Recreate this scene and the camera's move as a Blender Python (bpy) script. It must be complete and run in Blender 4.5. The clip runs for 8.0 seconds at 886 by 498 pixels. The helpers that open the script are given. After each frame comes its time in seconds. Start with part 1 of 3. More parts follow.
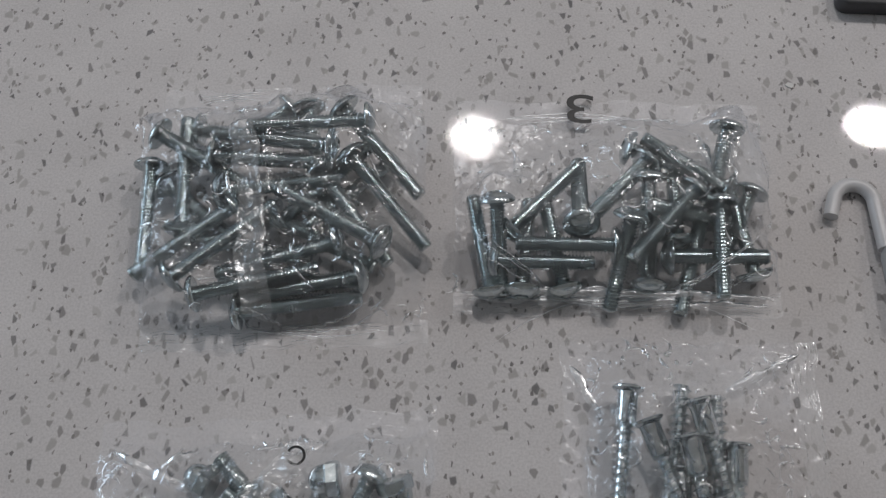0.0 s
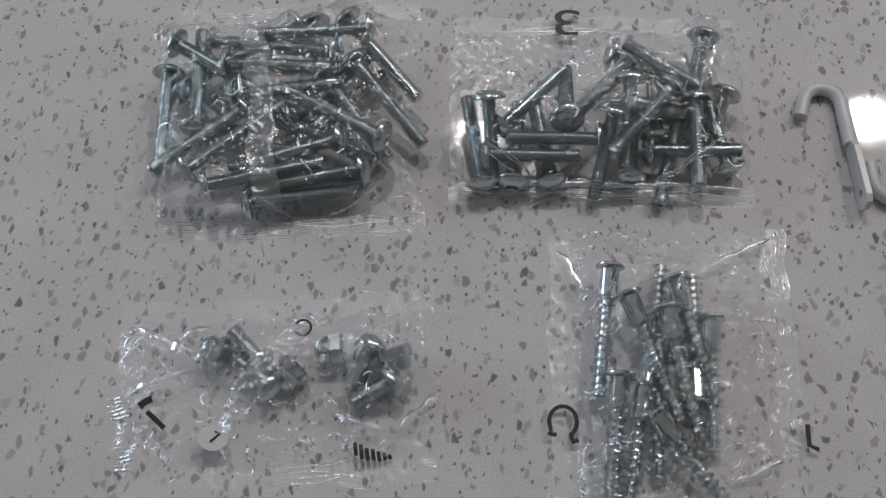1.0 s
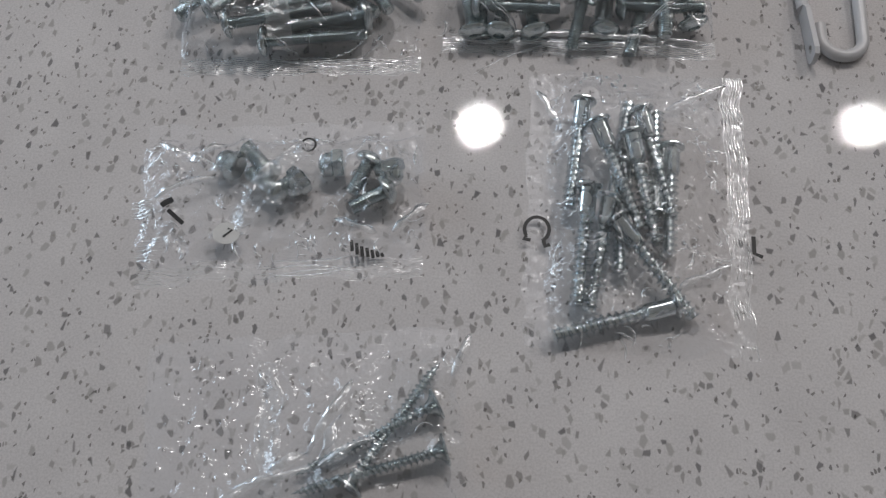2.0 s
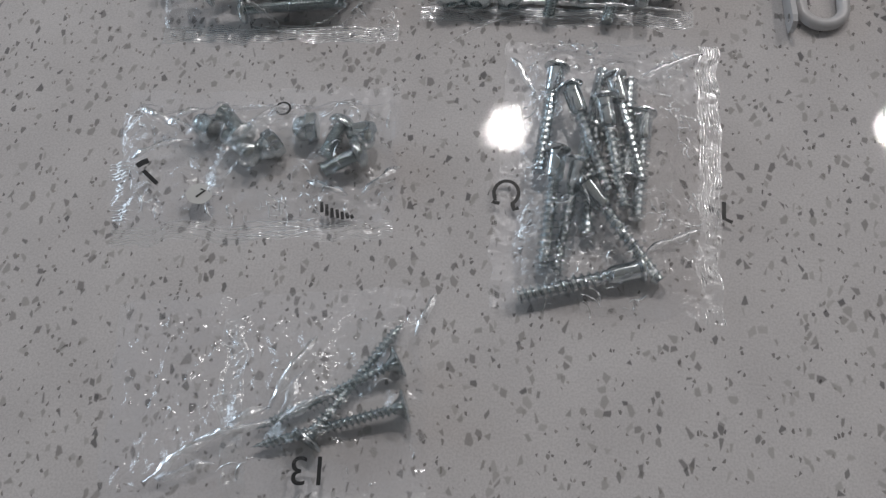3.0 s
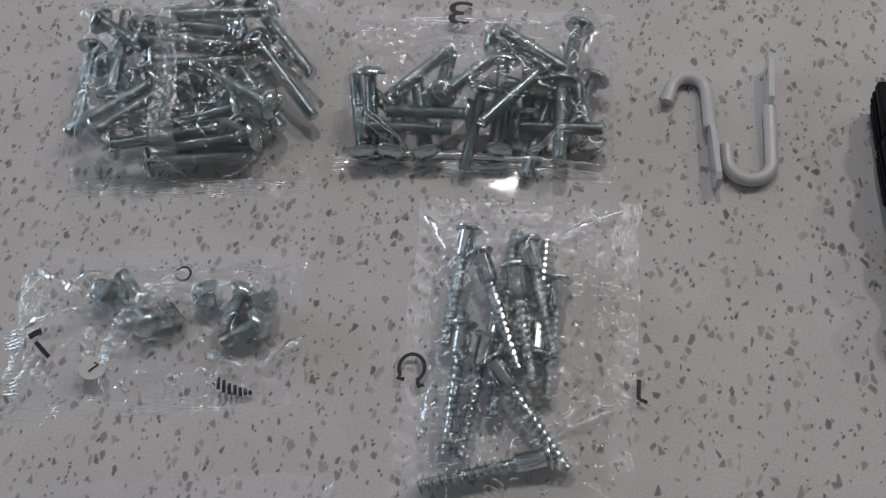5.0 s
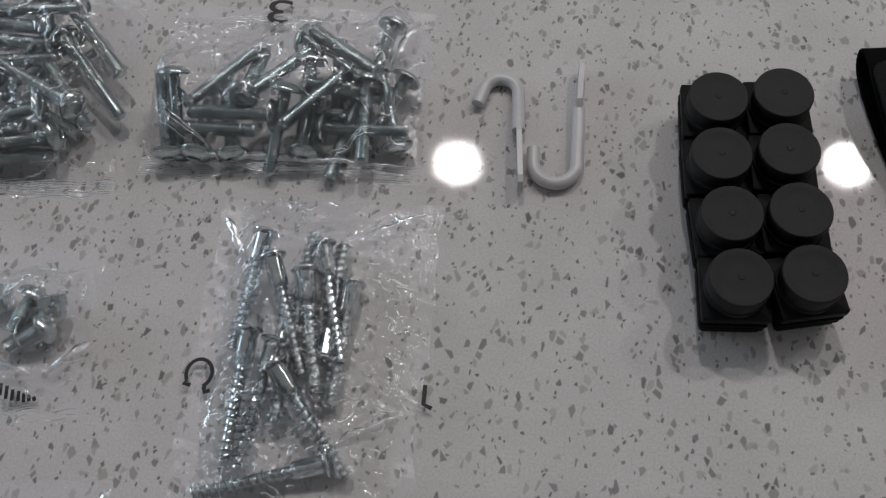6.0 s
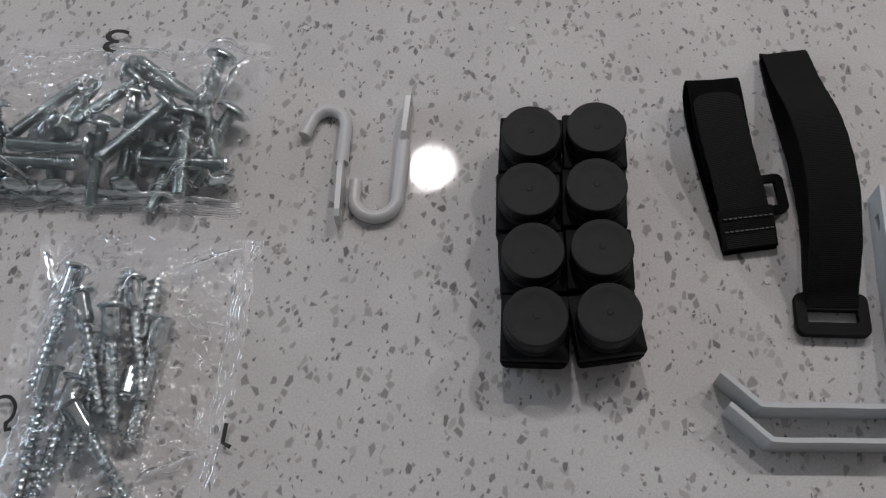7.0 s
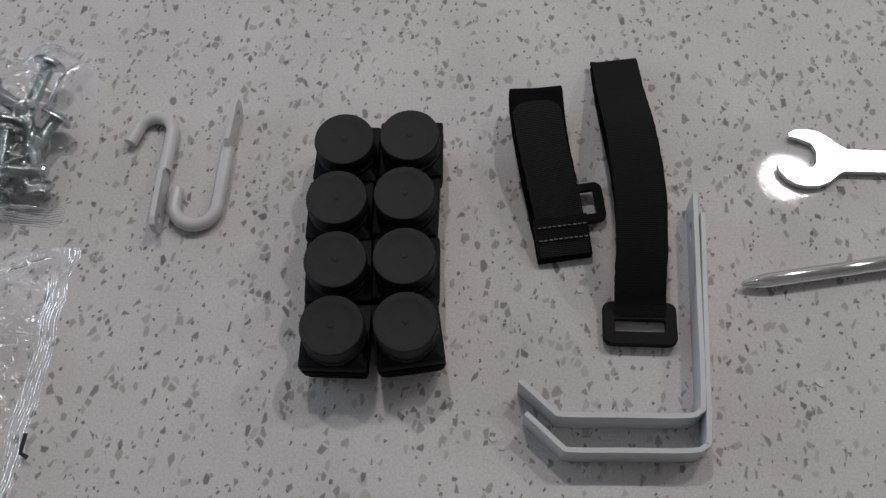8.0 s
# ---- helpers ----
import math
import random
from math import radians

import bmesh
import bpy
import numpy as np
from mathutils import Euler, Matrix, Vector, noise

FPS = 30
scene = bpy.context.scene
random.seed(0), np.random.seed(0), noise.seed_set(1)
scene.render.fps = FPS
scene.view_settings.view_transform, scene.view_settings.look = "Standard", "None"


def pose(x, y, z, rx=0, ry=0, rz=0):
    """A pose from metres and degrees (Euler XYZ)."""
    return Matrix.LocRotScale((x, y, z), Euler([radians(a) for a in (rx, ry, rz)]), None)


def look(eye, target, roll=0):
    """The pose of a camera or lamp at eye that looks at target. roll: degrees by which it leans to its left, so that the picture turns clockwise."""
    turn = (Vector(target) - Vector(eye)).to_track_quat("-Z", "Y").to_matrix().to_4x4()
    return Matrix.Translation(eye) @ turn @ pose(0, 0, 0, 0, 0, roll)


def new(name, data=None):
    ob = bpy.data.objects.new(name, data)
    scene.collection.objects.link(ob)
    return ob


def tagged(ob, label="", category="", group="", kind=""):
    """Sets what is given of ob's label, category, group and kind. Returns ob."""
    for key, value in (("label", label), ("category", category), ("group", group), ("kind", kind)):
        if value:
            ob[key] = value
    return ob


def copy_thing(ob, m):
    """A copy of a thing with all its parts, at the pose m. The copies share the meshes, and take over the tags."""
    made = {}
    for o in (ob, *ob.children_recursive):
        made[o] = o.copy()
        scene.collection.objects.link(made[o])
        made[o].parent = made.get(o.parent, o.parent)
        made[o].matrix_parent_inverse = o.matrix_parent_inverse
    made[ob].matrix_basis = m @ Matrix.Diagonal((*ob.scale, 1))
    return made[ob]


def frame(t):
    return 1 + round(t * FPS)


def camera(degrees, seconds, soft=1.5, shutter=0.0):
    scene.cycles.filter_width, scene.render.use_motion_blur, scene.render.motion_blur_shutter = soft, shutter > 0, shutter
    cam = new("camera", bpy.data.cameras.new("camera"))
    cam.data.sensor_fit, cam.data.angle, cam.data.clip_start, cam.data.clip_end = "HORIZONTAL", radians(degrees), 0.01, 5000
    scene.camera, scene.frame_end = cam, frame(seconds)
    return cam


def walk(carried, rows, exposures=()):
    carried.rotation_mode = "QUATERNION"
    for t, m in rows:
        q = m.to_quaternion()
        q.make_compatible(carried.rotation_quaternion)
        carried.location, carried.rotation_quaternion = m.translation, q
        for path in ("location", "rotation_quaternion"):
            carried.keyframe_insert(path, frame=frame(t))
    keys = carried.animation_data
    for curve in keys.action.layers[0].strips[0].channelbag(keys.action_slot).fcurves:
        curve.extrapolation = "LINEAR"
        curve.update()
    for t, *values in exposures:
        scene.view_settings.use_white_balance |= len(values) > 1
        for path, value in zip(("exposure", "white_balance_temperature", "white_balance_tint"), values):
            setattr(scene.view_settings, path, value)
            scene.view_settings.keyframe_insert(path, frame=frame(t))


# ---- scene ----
cam = camera(49.0, 8.0, 1.3)
PATH = [
    (0, (0.037, 0.019, 0.343), (-0.078, 0.787, -1.5), -4.8),
    (0.5, (0.04, -0.006, 0.345), (-0.075, 0.781, -1.49), -4.6),
    (1, (0.044, -0.033, 0.351), (-0.08, 0.752, -1.484), -5.3),
    (1.5, (0.048, -0.076, 0.356), (-0.069, 0.725, -1.473), -3.9),
    (2, (0.057, -0.122, 0.36), (-0.073, 0.697, -1.46), -3.6),
    (2.2, (0.062, -0.139, 0.355), (-0.076, 0.686, -1.462), -3.3),
    (3.3, (0.097, -0.133, 0.351), (-0.14, 0.699, -1.453), -9.3),
    (3.5, (0.103, -0.128, 0.349), (-0.148, 0.717, -1.447), -10.0),
    (4, (0.105, -0.108, 0.357), (-0.163, 0.74, -1.434), -10.8),
    (4.2, (0.105, -0.097, 0.359), (-0.176, 0.76, -1.426), -11.4),
    (5.3, (0.136, -0.062, 0.36), (-0.078, 0.799, -1.432), -7.7),
    (5.5, (0.149, -0.058, 0.359), (-0.054, 0.8, -1.437), -7.2),
    (6, (0.191, -0.054, 0.354), (0.007, 0.798, -1.446), -5.9),
    (6.5, (0.221, -0.041, 0.356), (0.069, 0.799, -1.452), -4.3),
    (7, (0.263, -0.032, 0.355), (0.081, 0.821, -1.445), -5.8),
    (7.5, (0.299, -0.03, 0.352), (0.129, 0.837, -1.442), -4.9),
    (8, (0.332, -0.022, 0.351), (0.169, 0.844, -1.445), -4.5),
]
walk(cam, [(t, look(eye, target, roll)) for t, eye, target, roll in PATH], [(0, -0.02), (1, 0.0), (2, 0.12), (3.5, -0.07), (4.2, -0.1), (6, -0.03), (7.5, 0.1), (8, 0.1)])

# ---- world and light ----
world = bpy.data.worlds.new("world")
world.use_nodes = True
world.node_tree.nodes["Background"].inputs[0].default_value = (0.75, 0.86, 1.0, 1)
world.node_tree.nodes["Background"].inputs[1].default_value = 0.25
scene.world = world

MM = 0.001
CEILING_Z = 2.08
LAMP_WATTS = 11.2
# The third downlight is unseen, added by continuing the row of two.
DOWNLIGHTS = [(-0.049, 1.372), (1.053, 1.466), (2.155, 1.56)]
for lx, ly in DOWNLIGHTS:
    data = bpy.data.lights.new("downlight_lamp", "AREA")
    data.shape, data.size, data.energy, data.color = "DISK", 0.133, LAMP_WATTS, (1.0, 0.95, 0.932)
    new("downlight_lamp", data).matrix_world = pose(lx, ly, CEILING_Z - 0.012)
data = bpy.data.lights.new("window_daylight", "AREA")
data.shape, data.size, data.size_y, data.energy, data.color = "RECTANGLE", 1.0, 1.4, 16.0, (0.72, 0.86, 1.0)
new("window_daylight", data).matrix_world = pose(-2.19, 0.7, 0.75, 0, -90, 0)


# ---- materials ----
def material(name):
    m = bpy.data.materials.new(name)
    m.use_nodes = True
    t = m.node_tree
    return m, t, t.nodes["Principled BSDF"]


def node(t, kind, **values):
    n = t.nodes.new(kind)
    for key, value in values.items():
        n.inputs[key].default_value = value
    return n


def math_node(t, op, a, b):
    n = t.nodes.new("ShaderNodeMath")
    n.operation = op
    for i, v in enumerate((a, b)):
        if isinstance(v, (int, float)):
            n.inputs[i].default_value = v
        else:
            t.links.new(v, n.inputs[i])
    return n.outputs[0]


def ramp(t, fac, stops):
    n = t.nodes.new("ShaderNodeValToRGB")
    while len(n.color_ramp.elements) < len(stops):
        n.color_ramp.elements.new(0.5)
    for e, (at, colour) in zip(n.color_ramp.elements, stops):
        e.position, e.color = at, (*colour, 1)
    t.links.new(fac, n.inputs[0])
    return n.outputs[0]


def mix_colour(t, fac, a, b):
    n = t.nodes.new("ShaderNodeMix")
    n.data_type = "RGBA"
    for socket, v in ((n.inputs[0], fac), (n.inputs[6], a), (n.inputs[7], b)):
        if isinstance(v, (int, float)):
            socket.default_value = v
        elif isinstance(v, tuple):
            socket.default_value = (*v, 1)
        else:
            t.links.new(v, socket)
    return n.outputs[2]


def simple(name, colour, rough, metal=0.0, grain=900.0, vary=0.15, bump=0.1, rough_vary=0.15, spec=0.5):
    """A surface with grain and blotches at two scales, roughness variation and fine relief."""
    m, t, b = material(name)
    co = t.nodes.new("ShaderNodeTexCoord").outputs["Object"]
    fine = node(t, "ShaderNodeTexNoise", Scale=grain, Detail=4.0)
    coarse = node(t, "ShaderNodeTexNoise", Scale=grain * 0.12, Detail=3.0)
    t.links.new(co, fine.inputs["Vector"])
    t.links.new(co, coarse.inputs["Vector"])
    both = math_node(t, "ADD", math_node(t, "MULTIPLY", fine.outputs[0], 0.5), math_node(t, "MULTIPLY", coarse.outputs[0], 0.5))
    lo, hi = tuple(c * (1 - vary) for c in colour), tuple(min(1, c * (1 + vary)) for c in colour)
    t.links.new(ramp(t, both, [(0.3, lo), (0.7, hi)]), b.inputs["Base Color"])
    r = math_node(t, "MULTIPLY_ADD", coarse.outputs[0], rough_vary)
    r.node.inputs[2].default_value = rough - rough_vary / 2
    t.links.new(r, b.inputs["Roughness"])
    b.inputs["Metallic"].default_value = metal
    b.inputs["Specular IOR Level"].default_value = spec
    bp = node(t, "ShaderNodeBump", Strength=bump, Distance=0.0002)
    t.links.new(fine.outputs[0], bp.inputs["Height"])
    t.links.new(bp.outputs[0], b.inputs["Normal"])
    return m


def quartz():
    """Polished pale quartz composite with angular grey and brown chips."""
    m, t, b = material("speckled_quartz")
    co = t.nodes.new("ShaderNodeTexCoord").outputs["Object"]
    cloud = node(t, "ShaderNodeTexNoise", Scale=28.0, Detail=5.0)
    t.links.new(co, cloud.inputs["Vector"])
    grain = node(t, "ShaderNodeTexNoise", Scale=1100.0, Detail=3.0)
    t.links.new(co, grain.inputs["Vector"])
    base = ramp(t, cloud.outputs[0], [(0.3, (0.60, 0.58, 0.583)), (0.7, (0.67, 0.65, 0.652))])
    g = ramp(t, grain.outputs[0], [(0.32, (0.86, 0.86, 0.86)), (0.62, (1, 1, 1))])
    mul = t.nodes.new("ShaderNodeMix")
    mul.data_type, mul.blend_type = "RGBA", "MULTIPLY"
    mul.inputs[0].default_value = 1.0
    t.links.new(base, mul.inputs[6])
    t.links.new(g, mul.inputs[7])
    colour = mul.outputs[2]
    for scale, share, edge, turn, stretch, tones in (
            (335.0, 0.095, 0.05, 0.5, (1.0, 0.72, 1.0), [(0.0, (0.48, 0.465, 0.46)), (0.5, (0.33, 0.315, 0.305)), (0.85, (0.2, 0.19, 0.19)), (1.0, (0.05, 0.05, 0.055))]),
            (450.0, 0.075, 0.06, -0.7, (1.0, 0.6, 1.0), [(0.0, (0.46, 0.445, 0.435)), (0.5, (0.3, 0.285, 0.275)), (1.0, (0.08, 0.08, 0.085))]),
            (720.0, 0.05, 0.06, 1.3, (1.0, 0.8, 1.0), [(0.0, (0.36, 0.34, 0.32)), (1.0, (0.06, 0.055, 0.055))])):
        mp = t.nodes.new("ShaderNodeMapping")
        mp.inputs["Rotation"].default_value = (0, 0, turn)
        mp.inputs["Scale"].default_value = stretch
        mp.inputs["Location"].default_value = (scale * 0.01, 0.37, 0.0001 * scale)
        t.links.new(co, mp.inputs["Vector"])
        flat = t.nodes.new("ShaderNodeVectorMath")
        flat.operation = "MULTIPLY"
        flat.inputs[1].default_value = (1, 1, 0)
        t.links.new(mp.outputs[0], flat.inputs[0])
        cell = node(t, "ShaderNodeTexVoronoi", Scale=scale, Randomness=1.0)
        rim = node(t, "ShaderNodeTexVoronoi", Scale=scale, Randomness=1.0)
        cell.voronoi_dimensions = rim.voronoi_dimensions = "2D"
        rim.feature = "DISTANCE_TO_EDGE"
        t.links.new(flat.outputs[0], cell.inputs["Vector"])
        t.links.new(flat.outputs[0], rim.inputs["Vector"])
        split = t.nodes.new("ShaderNodeSeparateColor")
        t.links.new(cell.outputs["Color"], split.inputs[0])
        chosen = math_node(t, "LESS_THAN", split.outputs[0], share)
        soft = t.nodes.new("ShaderNodeMapRange")
        soft.inputs[1].default_value, soft.inputs[2].default_value = edge, edge + 0.17
        t.links.new(rim.outputs["Distance"], soft.inputs[0])
        mask = math_node(t, "MULTIPLY", chosen, soft.outputs[0])
        mask = math_node(t, "MULTIPLY", mask, 0.74)
        colour = mix_colour(t, mask, colour, ramp(t, split.outputs[1], tones))
    t.links.new(colour, b.inputs["Base Color"])
    patch = node(t, "ShaderNodeTexNoise", Scale=620.0, Detail=2.0)
    t.links.new(co, patch.inputs["Vector"])
    t.links.new(ramp(t, patch.outputs[0], [(0.4, (0.02,) * 3), (0.62, (0.16,) * 3)]), b.inputs["Specular IOR Level"])
    wear = node(t, "ShaderNodeTexNoise", Scale=60.0, Detail=4.0)
    t.links.new(co, wear.inputs["Vector"])
    t.links.new(ramp(t, wear.outputs[0], [(0.35, (0.025,) * 3), (0.75, (0.06,) * 3)]), b.inputs["Roughness"])
    bp = node(t, "ShaderNodeBump", Strength=0.05, Distance=0.0001)
    t.links.new(grain.outputs[0], bp.inputs["Height"])
    t.links.new(bp.outputs[0], b.inputs["Normal"])
    return m


def film(name, milk, gloss, crease, rough=0.16):
    """Clear plastic film: see-through, glossy by angle, slightly milky, with fine creases."""
    m, t, b = material(name)
    t.nodes.remove(b)
    out = t.nodes["Material Output"]
    co = t.nodes.new("ShaderNodeTexCoord").outputs["Object"]
    hgt = None
    for scale, width, weight, seed in ((38.0, 0.10, 0.75, 0.0), (85.0, 0.13, 0.45, 3.7), (190.0, 0.18, 0.18, 8.1)):
        n = node(t, "ShaderNodeTexNoise", Scale=scale, Detail=2.0, Distortion=0.6)
        n.noise_dimensions = "4D"
        n.inputs["W"].default_value = seed
        t.links.new(co, n.inputs["Vector"])
        off = math_node(t, "ABSOLUTE", math_node(t, "SUBTRACT", n.outputs[0], 0.5), 0.0)
        fold = t.nodes.new("ShaderNodeMapRange")
        fold.interpolation_type = "SMOOTHSTEP"
        fold.inputs[1].default_value, fold.inputs[2].default_value, fold.inputs[3].default_value, fold.inputs[4].default_value = 0.0, width, weight, 0.0
        t.links.new(off, fold.inputs[0])
        hgt = fold.outputs[0] if hgt is None else math_node(t, "ADD", hgt, fold.outputs[0])
    soft = node(t, "ShaderNodeTexNoise", Scale=150.0, Detail=1.0, Distortion=0.6)
    t.links.new(co, soft.inputs["Vector"])
    hgt = math_node(t, "ADD", hgt, math_node(t, "MULTIPLY", soft.outputs[0], 0.8))
    bp = node(t, "ShaderNodeBump", Strength=crease, Distance=0.0016)
    t.links.new(hgt, bp.inputs["Height"])
    clear = node(t, "ShaderNodeBsdfTransparent", Color=(0.993, 0.995, 0.995, 1))
    shine = node(t, "ShaderNodeBsdfGlossy", Color=(0.95, 0.97, 1, 1), Roughness=rough)
    haze = node(t, "ShaderNodeBsdfDiffuse", Color=(0.85, 0.88, 0.9, 1))
    t.links.new(bp.outputs[0], shine.inputs["Normal"])
    fres = node(t, "ShaderNodeFresnel", IOR=1.5)
    fac = math_node(t, "MULTIPLY", fres.outputs[0], gloss)
    a = t.nodes.new("ShaderNodeMixShader")
    a.inputs[0].default_value = milk
    t.links.new(clear.outputs[0], a.inputs[1])
    t.links.new(haze.outputs[0], a.inputs[2])
    c = t.nodes.new("ShaderNodeMixShader")
    t.links.new(fac, c.inputs[0])
    t.links.new(a.outputs[0], c.inputs[1])
    t.links.new(shine.outputs[0], c.inputs[2])
    t.links.new(c.outputs[0], out.inputs["Surface"])
    return m


def webbing(name, tone):
    """Black woven webbing: fine cross ribs."""
    m, t, b = material(name)
    co = t.nodes.new("ShaderNodeUVMap").outputs[0]
    w = node(t, "ShaderNodeTexWave", Scale=0.42)
    w.bands_direction = "Y"
    w.inputs["Distortion"].default_value = 0.4
    t.links.new(co, w.inputs["Vector"])
    n = node(t, "ShaderNodeTexNoise", Scale=1.2, Detail=4.0)
    t.links.new(co, n.inputs["Vector"])
    s = math_node(t, "MULTIPLY", w.outputs[1], n.outputs[0])
    t.links.new(ramp(t, s, [(0.0, (0.003 * tone, 0.003 * tone, 0.0035 * tone)), (0.6, (0.018 * tone, 0.018 * tone, 0.019 * tone))]), b.inputs["Base Color"])
    b.inputs["Roughness"].default_value = 0.8
    b.inputs["Specular IOR Level"].default_value = 0.15
    bp = node(t, "ShaderNodeBump", Strength=0.6, Distance=0.0004)
    t.links.new(s, bp.inputs["Height"])
    t.links.new(bp.outputs[0], b.inputs["Normal"])
    return m


QUARTZ = quartz()
ZINC = simple("zinc_plated_steel", (0.56, 0.615, 0.63), 0.24, 1.0, 700.0, 0.2, 0.05, 0.14)
BRIGHT = simple("bright_zinc_steel", (0.68, 0.73, 0.75), 0.18, 1.0, 700.0, 0.12, 0.04, 0.12)
CHROME = simple("polished_steel", (0.72, 0.74, 0.75), 0.09, 1.0, 500.0, 0.08, 0.03, 0.08)
SATIN = simple("satin_steel", (0.78, 0.78, 0.77), 0.3, 1.0, 900.0, 0.06, 0.05, 0.1)
RUBBER = simple("black_rubber", (0.0105, 0.0105, 0.0115), 0.6, 0.0, 800.0, 0.25, 0.25, 0.15, 0.28)
BLACK_PLASTIC = simple("black_plastic", (0.005, 0.005, 0.006), 0.55, 0.0, 900.0, 0.2, 0.12, 0.15, 0.12)
COATED = simple("white_plastic_coating", (0.56, 0.56, 0.575), 0.3, 0.0, 500.0, 0.05, 0.06, 0.12)
BRACKET = simple("pale_grey_powder_coat", (0.56, 0.58, 0.6), 0.4, 0.0, 1500.0, 0.05, 0.12, 0.1)
INK = simple("black_print", (0.012, 0.012, 0.014), 0.5, 0.0, 1200.0, 0.3, 0.05, 0.1)
PAPER = simple("white_sticker_paper", (0.62, 0.62, 0.61), 0.6, 0.0, 900.0, 0.05, 0.05, 0.1)
THREAD = simple("grey_thread", (0.17, 0.165, 0.16), 0.8, 0.0, 1500.0, 0.3, 0.2, 0.1)
DARK = simple("dark_grey_plastic", (0.05, 0.05, 0.055), 0.5, 0.0, 600.0, 0.2, 0.1, 0.1)
PAINT = simple("white_wall_paint", (0.72, 0.71, 0.69), 0.7, 0.0, 30.0, 0.03, 0.05, 0.1)
CEILING_PAINT = simple("white_ceiling_paint", (0.8, 0.79, 0.77), 0.8, 0.0, 30.0, 0.02, 0.05, 0.1)
FLOOR = simple("brown_floor", (0.24, 0.19, 0.15), 0.45, 0.0, 20.0, 0.25, 0.1, 0.2)
CABINET = simple("white_cabinet_lacquer", (0.7, 0.69, 0.67), 0.35, 0.0, 60.0, 0.04, 0.04, 0.1)
FILM = film("clear_film", 0.02, 1.3, 0.6)
TAUT_FILM = film("taut_clear_film", 0.02, 1.5, 0.5)
FLAT_FILM = film("flat_clear_film", 0.012, 1.2, 0.3)
UNDER_FILM = film("clear_film_underside", 0.01, 0.15, 0.1)
SEAL_FILM = film("ribbed_film", 0.07, 0.9, 0.3, 0.2)
# Gloss nearly three times the clear sheet's, to make the added creases glint.
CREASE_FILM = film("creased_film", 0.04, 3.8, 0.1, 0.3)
# Extra milkiness paints the pale sheen of stretched folds into the film.
STREAK_FILM = film("whitened_fold_film", 0.26, 3.0, 0.3, 0.26)
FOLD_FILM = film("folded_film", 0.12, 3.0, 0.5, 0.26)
WEBBING = webbing("black_webbing", 0.75)
TONGUE = webbing("charcoal_hook_tape", 1.3)
PILE = simple("black_loop_pile", (0.0045, 0.0045, 0.005), 0.9, 0.0, 1600.0, 0.4, 0.6, 0.1, 0.05)


# ---- mesh helpers (millimetres in, metres out) ----
def part(name, bm, mat, parent=None, label="", smooth=True):
    me = bpy.data.meshes.new(name)
    bm.to_mesh(me)
    bm.free()
    me.materials.append(mat)
    if smooth:
        for p in me.polygons:
            p.use_smooth = True
    ob = new(name, me)
    ob.parent = parent
    if label:
        tagged(ob, label)
    return ob


def grid_mesh(bm, rows, close=False, caps=False):
    """Skins rows of points (millimetres); close joins each row's end to its start."""
    vs = [[bm.verts.new((x * MM, y * MM, z * MM)) for x, y, z in row] for row in rows]
    for a, b in zip(vs, vs[1:]):
        n = len(a)
        for i in range(n if close else n - 1):
            j = (i + 1) % n
            bm.faces.new((a[i], a[j], b[j], b[i]))
    if caps:
        bm.faces.new(vs[0][::-1])
        bm.faces.new(vs[-1])
    return vs


def sharpen(bm, angle=40):
    for e in bm.edges:
        if len(e.link_faces) == 2 and e.calc_face_angle(0) > radians(angle):
            e.smooth = False


def lathe(bm, profile, seg=24, axis="x"):
    """profile: (along, radius) pairs; turned about the x or z axis."""
    rows = []
    for a, r in profile:
        row = []
        for i in range(seg):
            c, s = math.cos(2 * math.pi * i / seg), math.sin(2 * math.pi * i / seg)
            row.append((a, r * c, r * s) if axis == "x" else (r * c, r * s, a))
        rows.append(row)
    grid_mesh(bm, rows, close=True, caps=True)
    bmesh.ops.recalc_face_normals(bm, faces=bm.faces)
    sharpen(bm)


def thread(bm, start, end, core, outer, pitch, point=0.0, seg=14, per=5, sharp=1.0):
    """A real helical thread along x; point: millimetres over which it tapers at the end."""
    n = int((end - start) / pitch * per)
    rows = []
    for k in range(n + 1):
        x = start + (end - start) * k / n
        taper = min(1.0, max(0.06, (end - x) / point)) if point else 1.0
        row = []
        for i in range(seg):
            a = 2 * math.pi * i / seg
            ph = (x / pitch - i / seg) % 1.0
            bump = max(0.0, 1 - abs(ph - 0.5) * 2 * sharp)
            r = (core + (outer - core) * bump) * taper
            row.append((x, r * math.cos(a), r * math.sin(a)))
        rows.append(row)
    grid_mesh(bm, rows, close=True, caps=True)
    bmesh.ops.recalc_face_normals(bm, faces=bm.faces)


def prism(bm, outline, z0, z1, bevel=0.0):
    """Extrudes a flat outline (millimetres) between two heights."""
    lo = [bm.verts.new((x * MM, y * MM, z0 * MM)) for x, y in outline]
    hi = [bm.verts.new((x * MM, y * MM, z1 * MM)) for x, y in outline]
    n = len(outline)
    bm.faces.new(lo[::-1])
    top = bm.faces.new(hi)
    for i in range(n):
        j = (i + 1) % n
        bm.faces.new((lo[i], lo[j], hi[j], hi[i]))
    bmesh.ops.recalc_face_normals(bm, faces=bm.faces)
    if bevel:
        es = [e for e in bm.edges if abs(e.verts[0].co.z - e.verts[1].co.z) < 1e-7]
        bmesh.ops.bevel(bm, geom=es, offset=bevel * MM, segments=2, affect="EDGES", profile=0.5)
    sharpen(bm, 50)


